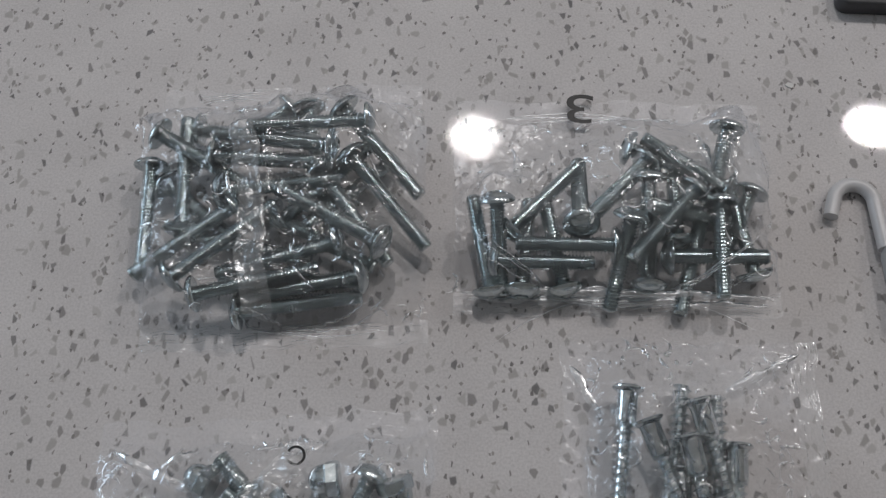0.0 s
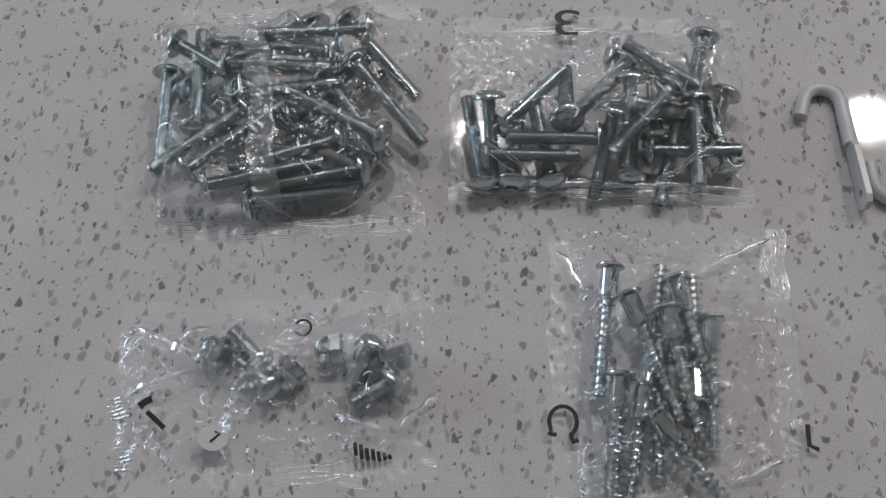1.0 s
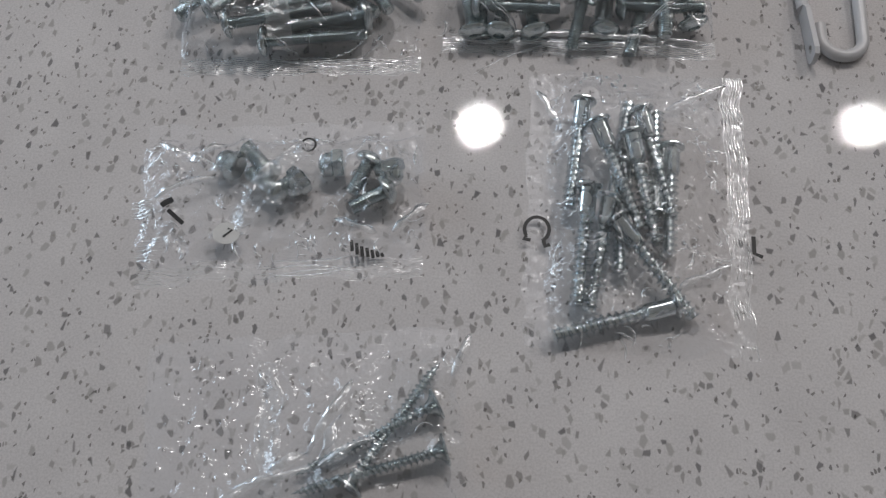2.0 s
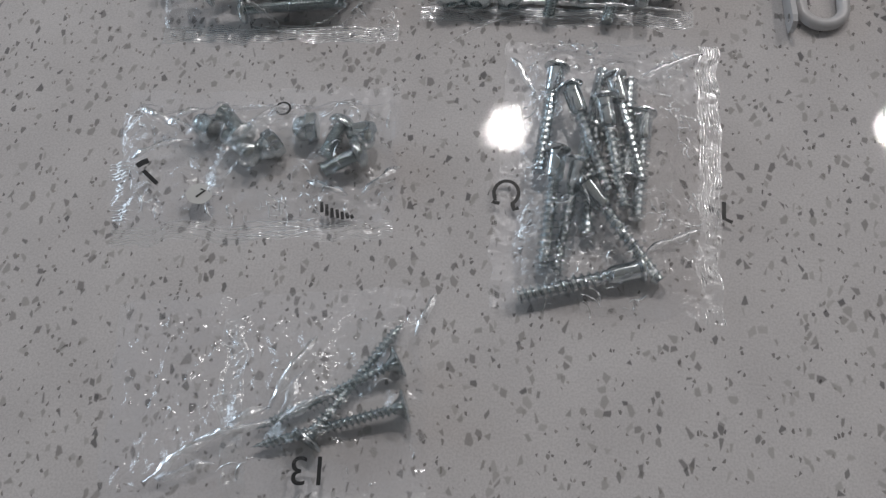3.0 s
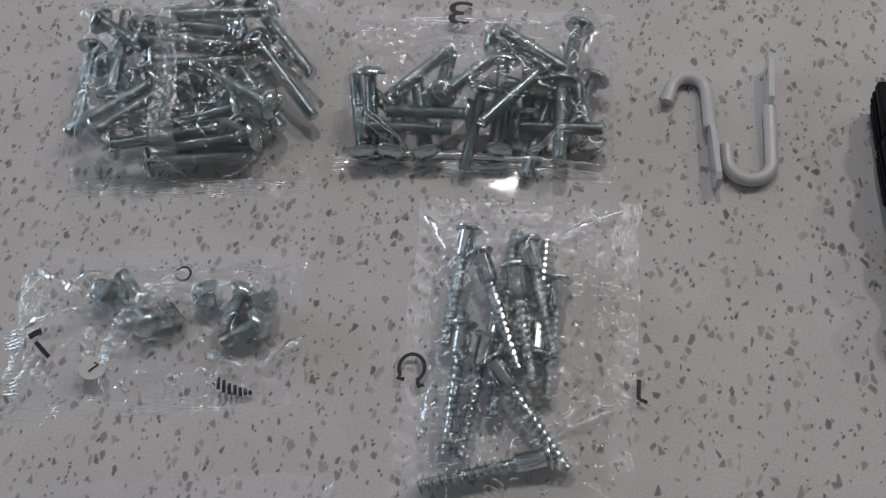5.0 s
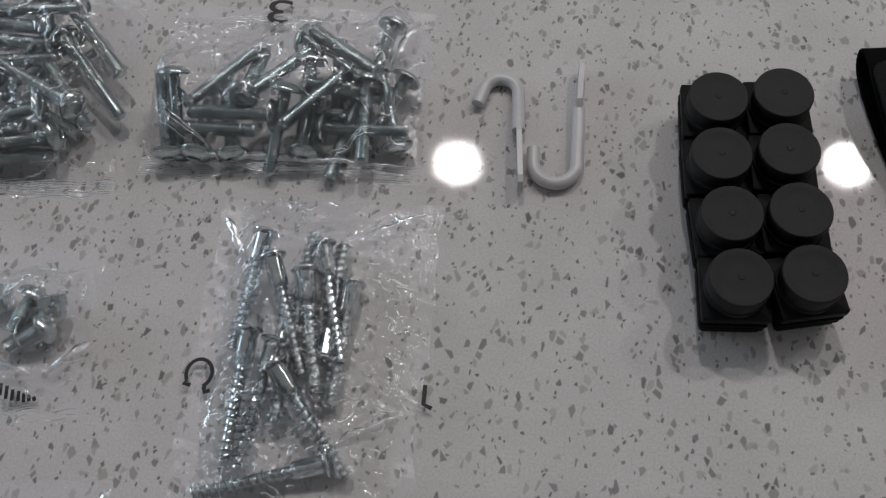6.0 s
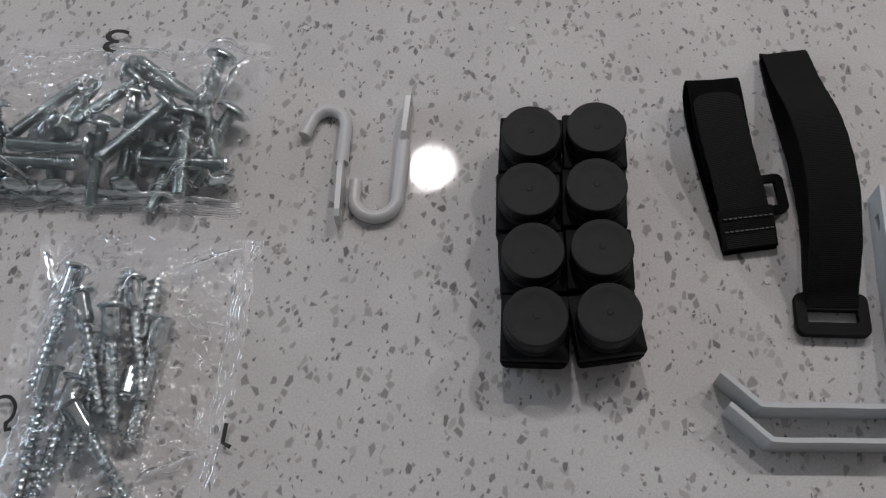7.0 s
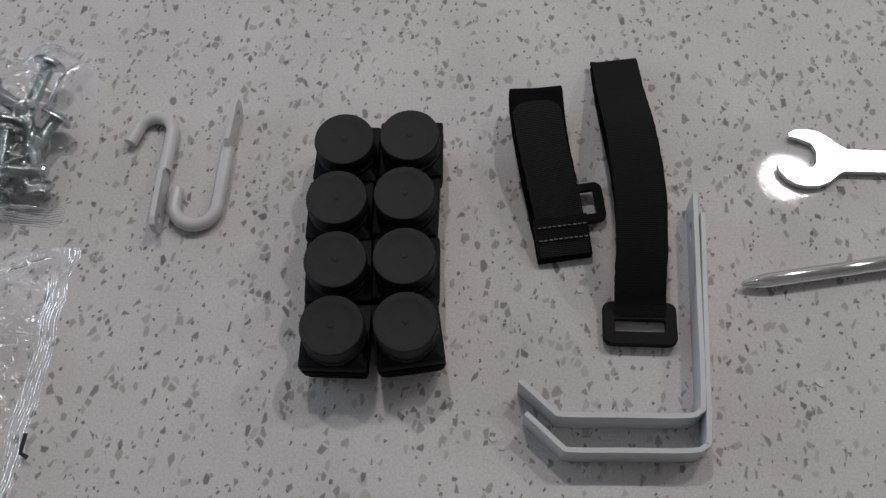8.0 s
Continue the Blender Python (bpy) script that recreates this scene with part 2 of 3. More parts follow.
def box(bm, x0, y0, z0, x1, y1, z1, bevel=0.0):
    prism(bm, [(x0, y0), (x1, y0), (x1, y1), (x0, y1)], z0, z1, bevel)


def rounded(cx, cy, w, h, r, n=5):
    pts = []
    for qx, qy, a0 in ((1, 1, 0), (-1, 1, 90), (-1, -1, 180), (1, -1, 270)):
        for i in range(n + 1):
            a = radians(a0 + 90 * i / n)
            pts.append((cx + qx * (w / 2 - r) + r * math.cos(a), cy + qy * (h / 2 - r) + r * math.sin(a)))
    return pts


def tube(bm, path, radius, seg=12):
    """Sweeps a circle along a path of millimetre points, with rounded ends."""
    p = [Vector(q) for q in path]
    rows = []
    n = len(p)
    for i, q in enumerate(p):
        d = (p[min(n - 1, i + 1)] - p[max(0, i - 1)]).normalized()
        side = d.cross(Vector((0, 0, 1))).normalized()
        up = side.cross(d)
        rows.append([tuple(q + radius * (math.cos(2 * math.pi * k / seg) * side + math.sin(2 * math.pi * k / seg) * up)) for k in range(seg)])
    grid_mesh(bm, rows, close=True, caps=True)
    bmesh.ops.recalc_face_normals(bm, faces=bm.faces)
    sharpen(bm, 60)


def empty(name, label, category, group="", m=None):
    ob = new(name)
    ob.empty_display_size = 0.01
    if m is not None:
        ob.matrix_basis = m
    return tagged(ob, label, category, group)


# ---- the room and the worktop ----
def slab(name, x0, y0, z0, x1, y1, z1, mat, label, bevel=0.0):
    bm = bmesh.new()
    box(bm, x0 * 1000, y0 * 1000, z0 * 1000, x1 * 1000, y1 * 1000, z1 * 1000, bevel)
    return tagged(part(name, bm, mat, smooth=False), label, name.split("_")[0], kind="structure")


slab("countertop", -0.75, -0.36, -0.03, 1.45, 0.72, 0.0, QUARTZ, "polished pale speckled quartz worktop with grey chips", 1.5)
slab("floor", -2.2, -2.2, -0.95, 3.4, 3.0, -0.9, FLOOR, "brown floor of the room below the worktop")
slab("ceiling", -2.4, -2.4, CEILING_Z, 3.6, 3.2, CEILING_Z + 0.1, CEILING_PAINT, "plain white painted ceiling with round downlights")
slab("wall_north", -2.4, 3.0, -0.95, 3.6, 3.2, CEILING_Z, PAINT, "plain white painted wall of the room")
slab("wall_south", -2.4, -2.4, -0.95, 3.6, -2.2, CEILING_Z, PAINT, "plain white painted wall of the room")
slab("wall_east", 3.4, -2.2, -0.95, 3.6, 3.0, CEILING_Z, PAINT, "plain white painted wall of the room")
slab("wall_west", -2.4, -2.2, -0.95, -2.2, 0.0, CEILING_Z, PAINT, "plain white painted wall beside the window")
slab("wall_west", -2.4, 1.4, -0.95, -2.2, 3.0, CEILING_Z, PAINT, "plain white painted wall beside the window")
slab("wall_west", -2.4, 0.0, -0.95, -2.2, 1.4, 0.2, PAINT, "plain white painted wall under the window")
slab("wall_west", -2.4, 0.0, 1.3, -2.2, 1.4, CEILING_Z, PAINT, "plain white painted wall over the window")
slab("cabinet_base", -0.7, -0.32, -0.9, 1.4, 0.68, -0.0305, CABINET, "white lacquered cabinet carrying the quartz worktop")

# one trim ring per downlight, the added third included
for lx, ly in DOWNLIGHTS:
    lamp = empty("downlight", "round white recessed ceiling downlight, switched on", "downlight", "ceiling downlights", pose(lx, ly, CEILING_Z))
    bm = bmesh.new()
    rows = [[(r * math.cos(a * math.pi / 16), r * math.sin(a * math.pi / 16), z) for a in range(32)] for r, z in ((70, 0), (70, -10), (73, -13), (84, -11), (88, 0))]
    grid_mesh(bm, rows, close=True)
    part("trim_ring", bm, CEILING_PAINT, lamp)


# ---- fasteners ----
def machine_bolt(length, label, group):
    """Truss-headed machine bolt; the head's underside is at x = 0, the thread runs along +x."""
    ob = empty("machine_bolt", label, "bolt", group)
    bm = bmesh.new()
    prof = [(0, 3.2), (0, 6.5), (-0.5, 6.9), (-1.2, 6.8), (-2.1, 6.0), (-2.9, 4.8), (-3.5, 3.4), (-3.7, 2.7), (-3.3, 2.5), (-1.6, 2.4), (-1.5, 0.4)]
    lathe(bm, prof, 26)
    part("head", bm, ZINC, ob)
    bm = bmesh.new()
    thread(bm, -0.2, length - 0.8, 2.2, 3.2, 1.3, seg=16, per=8)
    lathe(bm, [(length - 0.85, 2.8), (length, 2.4)], 16)
    part("threaded_shank", bm, ZINC, ob, smooth=False)
    return ob


def confirmat():
    """Countersunk furniture screw with a smooth neck and a coarse thread along +x."""
    ob = empty("furniture_screw", "bright zinc furniture screw with coarse thread, in a clear bag", "screw", "screws in the bag")
    bm = bmesh.new()
    lathe(bm, [(-2.6, 0.5), (-1.2, 1.9), (-2.4, 2.1), (-2.6, 5.1), (-2.2, 5.5), (-1.6, 5.5), (-0.4, 4.0)], 24)
    part("head", bm, BRIGHT, ob)
    bm = bmesh.new()
    lathe(bm, [(-0.6, 3.9), (0.6, 3.65), (9.5, 3.65), (10.5, 3.4), (11.6, 2.5)], 22)
    part("neck", bm, BRIGHT, ob)
    bm = bmesh.new()
    thread(bm, 11.0, 47.4, 2.15, 3.65, 2.9, point=0.0, seg=18, per=9, sharp=2.1)
    part("thread", bm, BRIGHT, ob, smooth=False)
    return ob


def wood_screw():
    ob = empty("wood_screw", "zinc wood screw with wide flat head, in a clear bag", "screw", "wood screws")
    bm = bmesh.new()
    lathe(bm, [(-2.0, 0.4), (-1.0, 1.6), (-1.8, 1.9), (-2.0, 5.8), (-1.6, 6.3), (-1.0, 6.2), (0.6, 3.4), (3.0, 1.9)], 26)
    part("head", bm, ZINC, ob)
    bm = bmesh.new()
    thread(bm, 2.0, 57.0, 1.5, 2.6, 2.3, point=7.0, seg=16, per=8, sharp=1.9)
    part("thread", bm, ZINC, ob, smooth=False)
    return ob


def hexagon(r):
    return [(r * math.cos(radians(60 * i + 10)), r * math.sin(radians(60 * i + 10))) for i in range(6)]


def cap_nut():
    """Domed hexagon nut, its dome along +x."""
    ob = empty("cap_nut", "shiny domed hexagon cap nut, in a clear bag", "nut", "nuts and bolts in the bag")
    bm = bmesh.new()
    rows = [[(x, y * k, z * k) for y, z in hexagon(6.4)] for x, k in ((0, 0.9), (0.7, 1.0), (4.3, 1.0), (5.0, 0.9))]
    grid_mesh(bm, rows, close=True, caps=True)
    bmesh.ops.recalc_face_normals(bm, faces=bm.faces)
    part("hexagon", bm, ZINC, ob, smooth=False)
    bm = bmesh.new()
    lathe(bm, [(4.5, 5.2)] + [(6.0 + 5.0 * math.sin(radians(a)), 5.1 * math.cos(radians(a))) for a in range(0, 86, 12)], 24)
    part("dome", bm, ZINC, ob)
    return ob


def short_bolt():
    """Short domed-head bolt, the thread along +x."""
    ob = empty("short_bolt", "short zinc bolt with round domed head, in a clear bag", "bolt", "nuts and bolts in the bag")
    bm = bmesh.new()
    lathe(bm, [(0, 2.8), (0, 6.2), (-0.8, 6.4)] + [(-0.9 - 4.0 * math.sin(radians(a)), 6.3 * math.cos(radians(a))) for a in range(8, 86, 11)], 26)
    part("head", bm, ZINC, ob)
    bm = bmesh.new()
    thread(bm, -0.2, 15.0, 2.6, 3.5, 1.3, seg=16, per=5)
    part("threaded_shank", bm, ZINC, ob, smooth=False)
    return ob


def lay(thing, rows, length, head_r, shank_r, first=True):
    """Lays copies of a fastener: x, y, height of the head's axis, heading and rise in degrees. Gives their solid lines."""
    solids = []
    for i, (x, y, z, yaw, rise) in enumerate(rows):
        z = max(z, head_r * math.cos(radians(rise)) + 0.5)
        low = shank_r + 0.5
        if z + length * math.sin(radians(rise)) < low:
            rise = math.degrees(math.asin((low - z) / length))
        m = pose(x * MM, y * MM, z * MM, 0, -rise, yaw) @ pose(0, 0, 0, (i * 77) % 360)
        if i == 0 and first:
            thing.matrix_basis = m
        else:
            copy_thing(thing, m)
        d = Vector((math.cos(radians(rise)) * math.cos(radians(yaw)), math.cos(radians(rise)) * math.sin(radians(yaw)), math.sin(radians(rise))))
        a = Vector((x, y, z))
        solids += [(a - 3 * d, a, head_r), (a, a + length * d, shank_r)]
    return solids


# ---- clear bags ----
def make_bag(label, cx, cy, rot, w, h, solids, ends, seed, puff=0.0, creases=(), strip=None, seal=9.0, wrinkle=1.0, edge=0.9, sheet=None, crinkles=30, ribs=()):
    """A flat clear bag that drapes over what it holds. ends: 'y' seals at its far and near edges, 'x' at its sides.
    creases: stretched folds from point to point (x0, y0, x1, y1, height). strip: offset and slant of the lap seam."""
    bag = empty("plastic_bag", label, "plastic bag", "bags of fasteners", pose(cx * MM, cy * MM, 0, 0, 0, rot))
    iw, ih = (w, h - 2 * seal) if ends == "y" else (w - 2 * seal, h)
    nx, ny = int(iw / 0.7), int(ih / 0.7)
    U, V = np.meshgrid(np.linspace(-iw / 2, iw / 2, nx), np.linspace(-ih / 2, ih / 2, ny))
    c, s = math.cos(radians(rot)), math.sin(radians(rot))
    hard = np.full(U.shape, 0.5)
    for a, b, r in solids:
        pa, pb = [((p.x - cx) * c + (p.y - cy) * s, -(p.x - cx) * s + (p.y - cy) * c, p.z) for p in (a, b)]
        for k in np.linspace(0, 1, max(2, int((b - a).length / 1.2))):
            q = [pa[i] + (pb[i] - pa[i]) * k for i in range(3)]
            d2 = (U - q[0]) ** 2 + (V - q[1]) ** 2
            hard = np.maximum(hard, np.where(d2 < (r + 0.3) ** 2, q[2] + np.sqrt(np.maximum(0, (r + 0.3) ** 2 - d2)), 0))
    for x0, y0, x1, y1, hh in creases:
        p0, p1 = [((x - cx) * c + (y - cy) * s, -(x - cx) * s + (y - cy) * c) for x, y in ((x0, y0), (x1, y1))]
        L2 = (p1[0] - p0[0]) ** 2 + (p1[1] - p0[1]) ** 2
        k = np.clip(((U - p0[0]) * (p1[0] - p0[0]) + (V - p0[1]) * (p1[1] - p0[1])) / L2, 0, 1)
        d = np.hypot(U - p0[0] - k * (p1[0] - p0[0]), V - p0[1] - k * (p1[1] - p0[1]))
        hard = np.maximum(hard, np.where(d < 0.9, hh * (0.4 + 0.6 * np.sin(np.pi * np.clip(k, 0.02, 0.98)) ** 0.5), 0))
    z = hard.copy()
    for _ in range(500):
        p = np.pad(z, 1, mode="constant", constant_values=edge)
        z = np.maximum(hard, (p[2:, 1:-1] + p[:-2, 1:-1] + p[1:-1, 2:] + p[1:-1, :-2]) / 4 + puff)
    fine = np.zeros_like(z)
    dx, dy = np.zeros_like(z), np.zeros_like(z)
    for j in range(ny):
        for i in range(nx):
            u, v = U[j, i], V[j, i]
            a = noise.noise((u * 0.10 + seed, v * 0.05, 1.3))
            b = noise.noise((u * 0.06 + v * 0.12, seed + v * 0.10 - u * 0.1, 7.7))
            e = noise.noise((u * 0.22 - v * 0.1, v * 0.3 + u * 0.12, seed + 3.1))
            f = noise.noise((u * 0.55, v * 0.5, seed + 5.5))
            fine[j, i] = (0.9 - abs(a) * 4) * 0.5 + (0.8 - abs(b) * 4) * 0.55 + (0.6 - abs(e) * 3) * 0.35 + f * 0.16
            dx[j, i] = noise.noise((v * 0.09, seed, u * 0.02)) * 3.2
            dy[j, i] = noise.noise((u * 0.09, seed + 9, v * 0.02)) * 3.2
    rimd = np.minimum(np.minimum(iw / 2 - abs(U), ih / 2 - abs(V)) / 5.0, 1.0)
    z = np.maximum(z + wrinkle * fine * (0.35 + 0.65 * rimd), 0.55)
    bm = bmesh.new()
    grid_mesh(bm, [[(U[j, i] + dx[j, i], V[j, i] + dy[j, i], z[j, i]) for i in range(nx)] for j in range(ny)])
    part("top_film", bm, sheet or FILM, bag).visible_shadow = False
    bm = bmesh.new()
    grid_mesh(bm, [[(U[j, i] + dx[j, i], V[j, i] + dy[j, i], 0.22) for i in range(0, nx, 6)] for j in range(0, ny, 6)])
    part("bottom_film", bm, UNDER_FILM, bag).visible_shadow = False
    # ribbed heat seals at both ends
    for side in (-1, 1):
        bm = bmesh.new()
        rows = []
        n, m = int(seal / 0.24), 70
        span = w if ends == "y" else h
        for k in range(n + 1):
            d = seal * k / n
            row = []
            for i in range(m + 1):
                t = -span / 2 + span * i / m
                wave = noise.noise((t * 0.07, seed + side, 0.2)) * 1.3 + noise.noise((t * 0.22, seed + side * 2, d * 0.1)) * 0.5
                lift = 0.75 + 0.13 * math.sin(d * 5.6) * (0.7 + 1.2 * noise.noise((t * 0.25, d * 0.8, seed))) + max(0, wave) * (0.3 + d / seal) + 0.25 * noise.noise((t * 0.6, d * 1.2, seed))
                ragged = 0.5 * noise.noise((t * 0.12, seed, side * 4.0)) * d / seal
                if ends == "y":
                    j = min(ny - 1, max(0, (ny - 1) * (side > 0)))
                    ii = min(nx - 1, int((t / w + 0.5) * (nx - 1)))
                    row.append((t + dx[j, ii], side * (ih / 2 + d) + dy[j, ii] + ragged, max(0.4, lift)))
                else:
                    jj = min(ny - 1, int((t / h + 0.5) * (ny - 1)))
                    ii = (nx - 1) * (side > 0)
                    row.append((side * (iw / 2 + d) + dx[jj, ii] + ragged, t + dy[jj, ii], max(0.4, lift)))
            rows.append(row)
        grid_mesh(bm, rows)
        part("heat_seal", bm, SEAL_FILM, bag, "ribbed clear heat seal").visible_shadow = False
    # stretched folds standing up from the film, their sheen partly put in as milkiness
    for x0, y0, x1, y1, hh in creases:
        bm = bmesh.new()
        rows = []
        L = math.hypot(x1 - x0, y1 - y0)
        n = max(6, int(L / 1.2))
        nxv, nyv = -(y1 - y0) / L, (x1 - x0) / L
        for i in range(n + 1):
            k = i / n
            wob = 1.4 * noise.noise((k * L * 0.09, seed, hh)) + 0.5 * noise.noise((k * L * 0.4, seed, hh))
            base = hh * (0.4 + 0.6 * math.sin(math.pi * min(0.98, max(0.02, k))) ** 0.5) + 0.4
            wide = (0.6 + 2.4 * math.sin(math.pi * k) ** 0.7) * (0.7 + 0.7 * noise.noise((k * L * 0.15, seed + 2, hh)))
            row = []
            for q in range(5):
                o = wob + (q - 2) * wide * 0.4
                row.append((x0 + (x1 - x0) * k + nxv * o, y0 + (y1 - y0) * k + nyv * o, base + 0.5 * (2 - abs(q - 2)) * (0.6 + 0.4 * noise.noise((k * L * 0.3, q, seed)))))
            rows.append(row)
        grid_mesh(bm, rows)
        fold_ob = part("film_fold", bm, STREAK_FILM, bag, "stretched fold in the film, its pale sheen painted in as milkiness")
        fold_ob.matrix_basis = bag.matrix_basis.inverted()
    # small sharp creases scattered over the film, and ribbed patches of it, added for glints
    def height(u, v):
        ii, jj = round((u / iw + 0.5) * (nx - 1)), round((v / ih + 0.5) * (ny - 1))
        return float(z[jj, ii]) if 0 <= ii < nx and 0 <= jj < ny else 1.3

    rng = random.Random(int(seed * 10))
    lines = []
    while len(lines) < crinkles:
        u, v = rng.uniform(-0.49, 0.49) * iw, rng.uniform(-0.49, 0.49) * ih
        if noise.noise((u * 0.055, v * 0.055, seed * 1.7)) < rng.uniform(-0.3, 0.3) or (height(u, v) > 7 and rng.random() < 0.7):
            continue
        a, ln = rng.uniform(0, math.pi), rng.uniform(1.2, 3.5) if rng.random() < 0.72 else rng.uniform(4.0, 11.0)
        lines.append((u, v, a, ln, rng.uniform(-0.22, 0.22), rng.uniform(0.22, 0.75)))
    for x, y, ln, count, gap in ribs:
        u, v = (x - cx) * c + (y - cy) * s, -(x - cx) * s + (y - cy) * c
        for k in range(count):
            lines.append((u + rng.uniform(-1, 1), v + gap * (k - count / 2), radians(rng.uniform(-6, 6)), ln * rng.uniform(0.75, 1.0), rng.uniform(-0.01, 0.01), 0.7))
    bm = bmesh.new()
    for u, v, a, ln, bend, wide in lines:
        n = max(4, int(ln / 0.5))
        rows = []
        for i in range(n + 1):
            t = (i / n - 0.5) * ln
            aa = a + bend * t
            pu, pv = u + math.cos(aa) * t, v + math.sin(aa) * t
            taper = wide * (1 - abs(2 * i / n - 1) ** 2 * 0.8)
            lift = 0.45 + 0.45 * noise.noise((t * 0.5, u, v))
            rows.append([(pu - math.sin(aa) * taper * q, pv + math.cos(aa) * taper * q, height(pu, pv) + lift + 0.55 * taper * (1 - q * q)) for q in (-1, -0.5, 0, 0.5, 1)])
        grid_mesh(bm, rows)
    tagged(part("film_creases", bm, CREASE_FILM, bag, "sharp glossy creases added to the film for its glints"), kind="stuff").visible_shadow = False
    # lap seam lying over the top film
    if strip:
        off, slant, wide, v0, v1 = strip
        bm = bmesh.new()
        rows = []
        m = 110
        for i in range(m + 1):
            v = -ih / 2 + ih * (v0 + (v1 - v0) * i / m)
            row = []
            for k in range(15):
                u = off + slant * v + (k / 14 - 0.5) * wide
                ii, jj = min(nx - 1, max(0, round((u / iw + 0.5) * (nx - 1)))), min(ny - 1, max(0, round((v / ih + 0.5) * (ny - 1))))
                row.append((u + dx[jj, ii], v + dy[jj, ii], z[jj, ii] + 0.55 + 0.3 * math.sin(k * 2.1) * (0.5 + math.sin(v * 3.4)) + 0.25 * noise.noise((u * 0.5, v * 0.2, seed))))
            rows.append(row)
        grid_mesh(bm, rows)
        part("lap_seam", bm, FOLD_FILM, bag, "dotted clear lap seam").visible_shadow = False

    def top(x, y):
        u, v = (x - cx) * c + (y - cy) * s, -(x - cx) * s + (y - cy) * c
        ii, jj = round((u / iw + 0.5) * (nx - 1)), round((v / ih + 0.5) * (ny - 1))
        return float(z[jj, ii]) if 0 <= ii < nx and 0 <= jj < ny else 1.6

    return bag, top


def printed(bag, text, x, y, size, turn, z, wide=1.0):
    """Black printed number on a bag."""
    cu = bpy.data.curves.new("printed_number", "FONT")
    cu.body, cu.size, cu.extrude, cu.align_x, cu.align_y = text, size * MM, 0.00005, "CENTER", "CENTER"
    tmp = bpy.data.objects.new("printed_number", cu)
    me = bpy.data.meshes.new_from_object(tmp)
    bpy.data.objects.remove(tmp)
    me.materials.append(INK)
    ob = new("printed_number", me)
    ob.parent = bag
    ob.matrix_basis = bag.matrix_basis.inverted() @ pose(x * MM, y * MM, z * MM, 0, 0, turn) @ Matrix.Diagonal((wide, 1, 1, 1))
    return tagged(ob, "black printed number")


def stroke(bag, points, width, z, name="printed_mark"):
    """A black printed stroke along points, on a bag."""
    bm = bmesh.new()
    p = [Vector((x, y, 0)) for x, y in points]
    rows = []
    for i, q in enumerate(p):
        d = (p[min(len(p) - 1, i + 1)] - p[max(0, i - 1)]).normalized()
        n = Vector((-d.y, d.x, 0)) * width / 2
        rows.append([tuple(q + n + Vector((0, 0, z))), tuple(q - n + Vector((0, 0, z)))])
    grid_mesh(bm, rows)
    ob = part(name, bm, INK, bag, "black printed mark")
    ob.matrix_basis = bag.matrix_basis.inverted()
    return ob


# the bag of longer bolts
LONG_UPPER = [(-6.5, 155.3, 20, 154, 0), (-24.9, 209.5, 20, -45, -11), (-20.4, 190.0, 19, -46, -14), (-23.9, 156.0, 15, -162, -4), (-71.4, 132.8, 16, 16, 0), (-56.1, 128.7, 10, 12, -3), (-13.8, 143.6, 14, -167, -4),
              (-80.5, 138.9, 17, 41, 3), (-64.5, 169.0, 13, -141, -5), (-98.7, 184.5, 12, -87, -7), (-72.1, 187.6, 18, 0, -1), (-29.7, 194.3, 19, 176, -1), (-16.5, 204.9, 21, -173, 1)]
LONG_LOWER = [(-32.4, 185.9, 13, -50, -8), (-45.6, 166.2, 10, 46, 3), (-7.2, 193.0, 9, -137, -3), (-68.5, 174.4, 15, 11, -1), (-49.6, 168.8, 8, -25, -1), (-83.9, 161.7, 9, 95, 5), (-95.3, 196.3, 17, -26, -9),
              (-42.0, 216.4, 7, -75, -5), (-50.6, 215.5, 7, -140, 2), (-55.6, 141.6, 7, 4, -2), (-77.8, 158.7, 7, -8, -2), (-92.6, 179.5, 7, -36, -2), (-82.7, 203.6, 9, -2, -1)]
bolt = machine_bolt(45.0, "long zinc machine bolt with domed head, heaped in a clear bag", "long bolts in the bag")
solids = lay(bolt, LONG_LOWER, 45.0, 6.8, 3.3) + lay(bolt, LONG_UPPER, 45.0, 6.8, 3.3, False)
make_bag("clear crinkled plastic bag full of long zinc bolts", -46, 174, 5, 108, 112, solids, "y", 2.0, 0.006, strip=(-11, -0.10, 10.0, 0.0, 1.0), sheet=TAUT_FILM, crinkles=105, ribs=((-30, 126, 60, 4, 1.4), (-75, 224, 30, 3, 1.2)))

# the bag of shorter bolts, printed 3
SHORT_UPPER = [(35.2, 171.8, 24, -83, -34), (41.5, 165.5, 15, 47, 5), (77.8, 159.5, 18, -178, 0), (36.8, 152.5, 14, 2, 0), (66.1, 166.0, 22, 91, -24), (89.4, 192.5, 19, -130, 4), (83.7, 167.8, 24, -101, -34),
               (90.9, 185.5, 20, -91, -19), (106.4, 180.3, 22, -129, -2), (116.3, 177.2, 20, -87, -12), (118.7, 185.7, 17, 151, 7), (121.5, 211.5, 14, -101, -10)]
SHORT_LOWER = [(34.4, 144.3, 8, 104, 13), (100.1, 158.8, 12, 3, 0), (123.4, 174.9, 11, -178, 20), (130.5, 156.2, 8, 109, 15), (84.7, 199.8, 17, -17, -9), (61.7, 146.7, 7, 105, 8), (46.2, 145.4, 7, 88, 2),
               (103.1, 168.6, 8, 95, 10), (111.1, 172.8, 10, -102, -10), (130.0, 186.7, 10, -111, -8), (92.2, 149.7, 7, 88, 2)]
bolt = machine_bolt(35.0, "short zinc machine bolt with domed head, heaped in a clear bag", "short bolts in the bag")
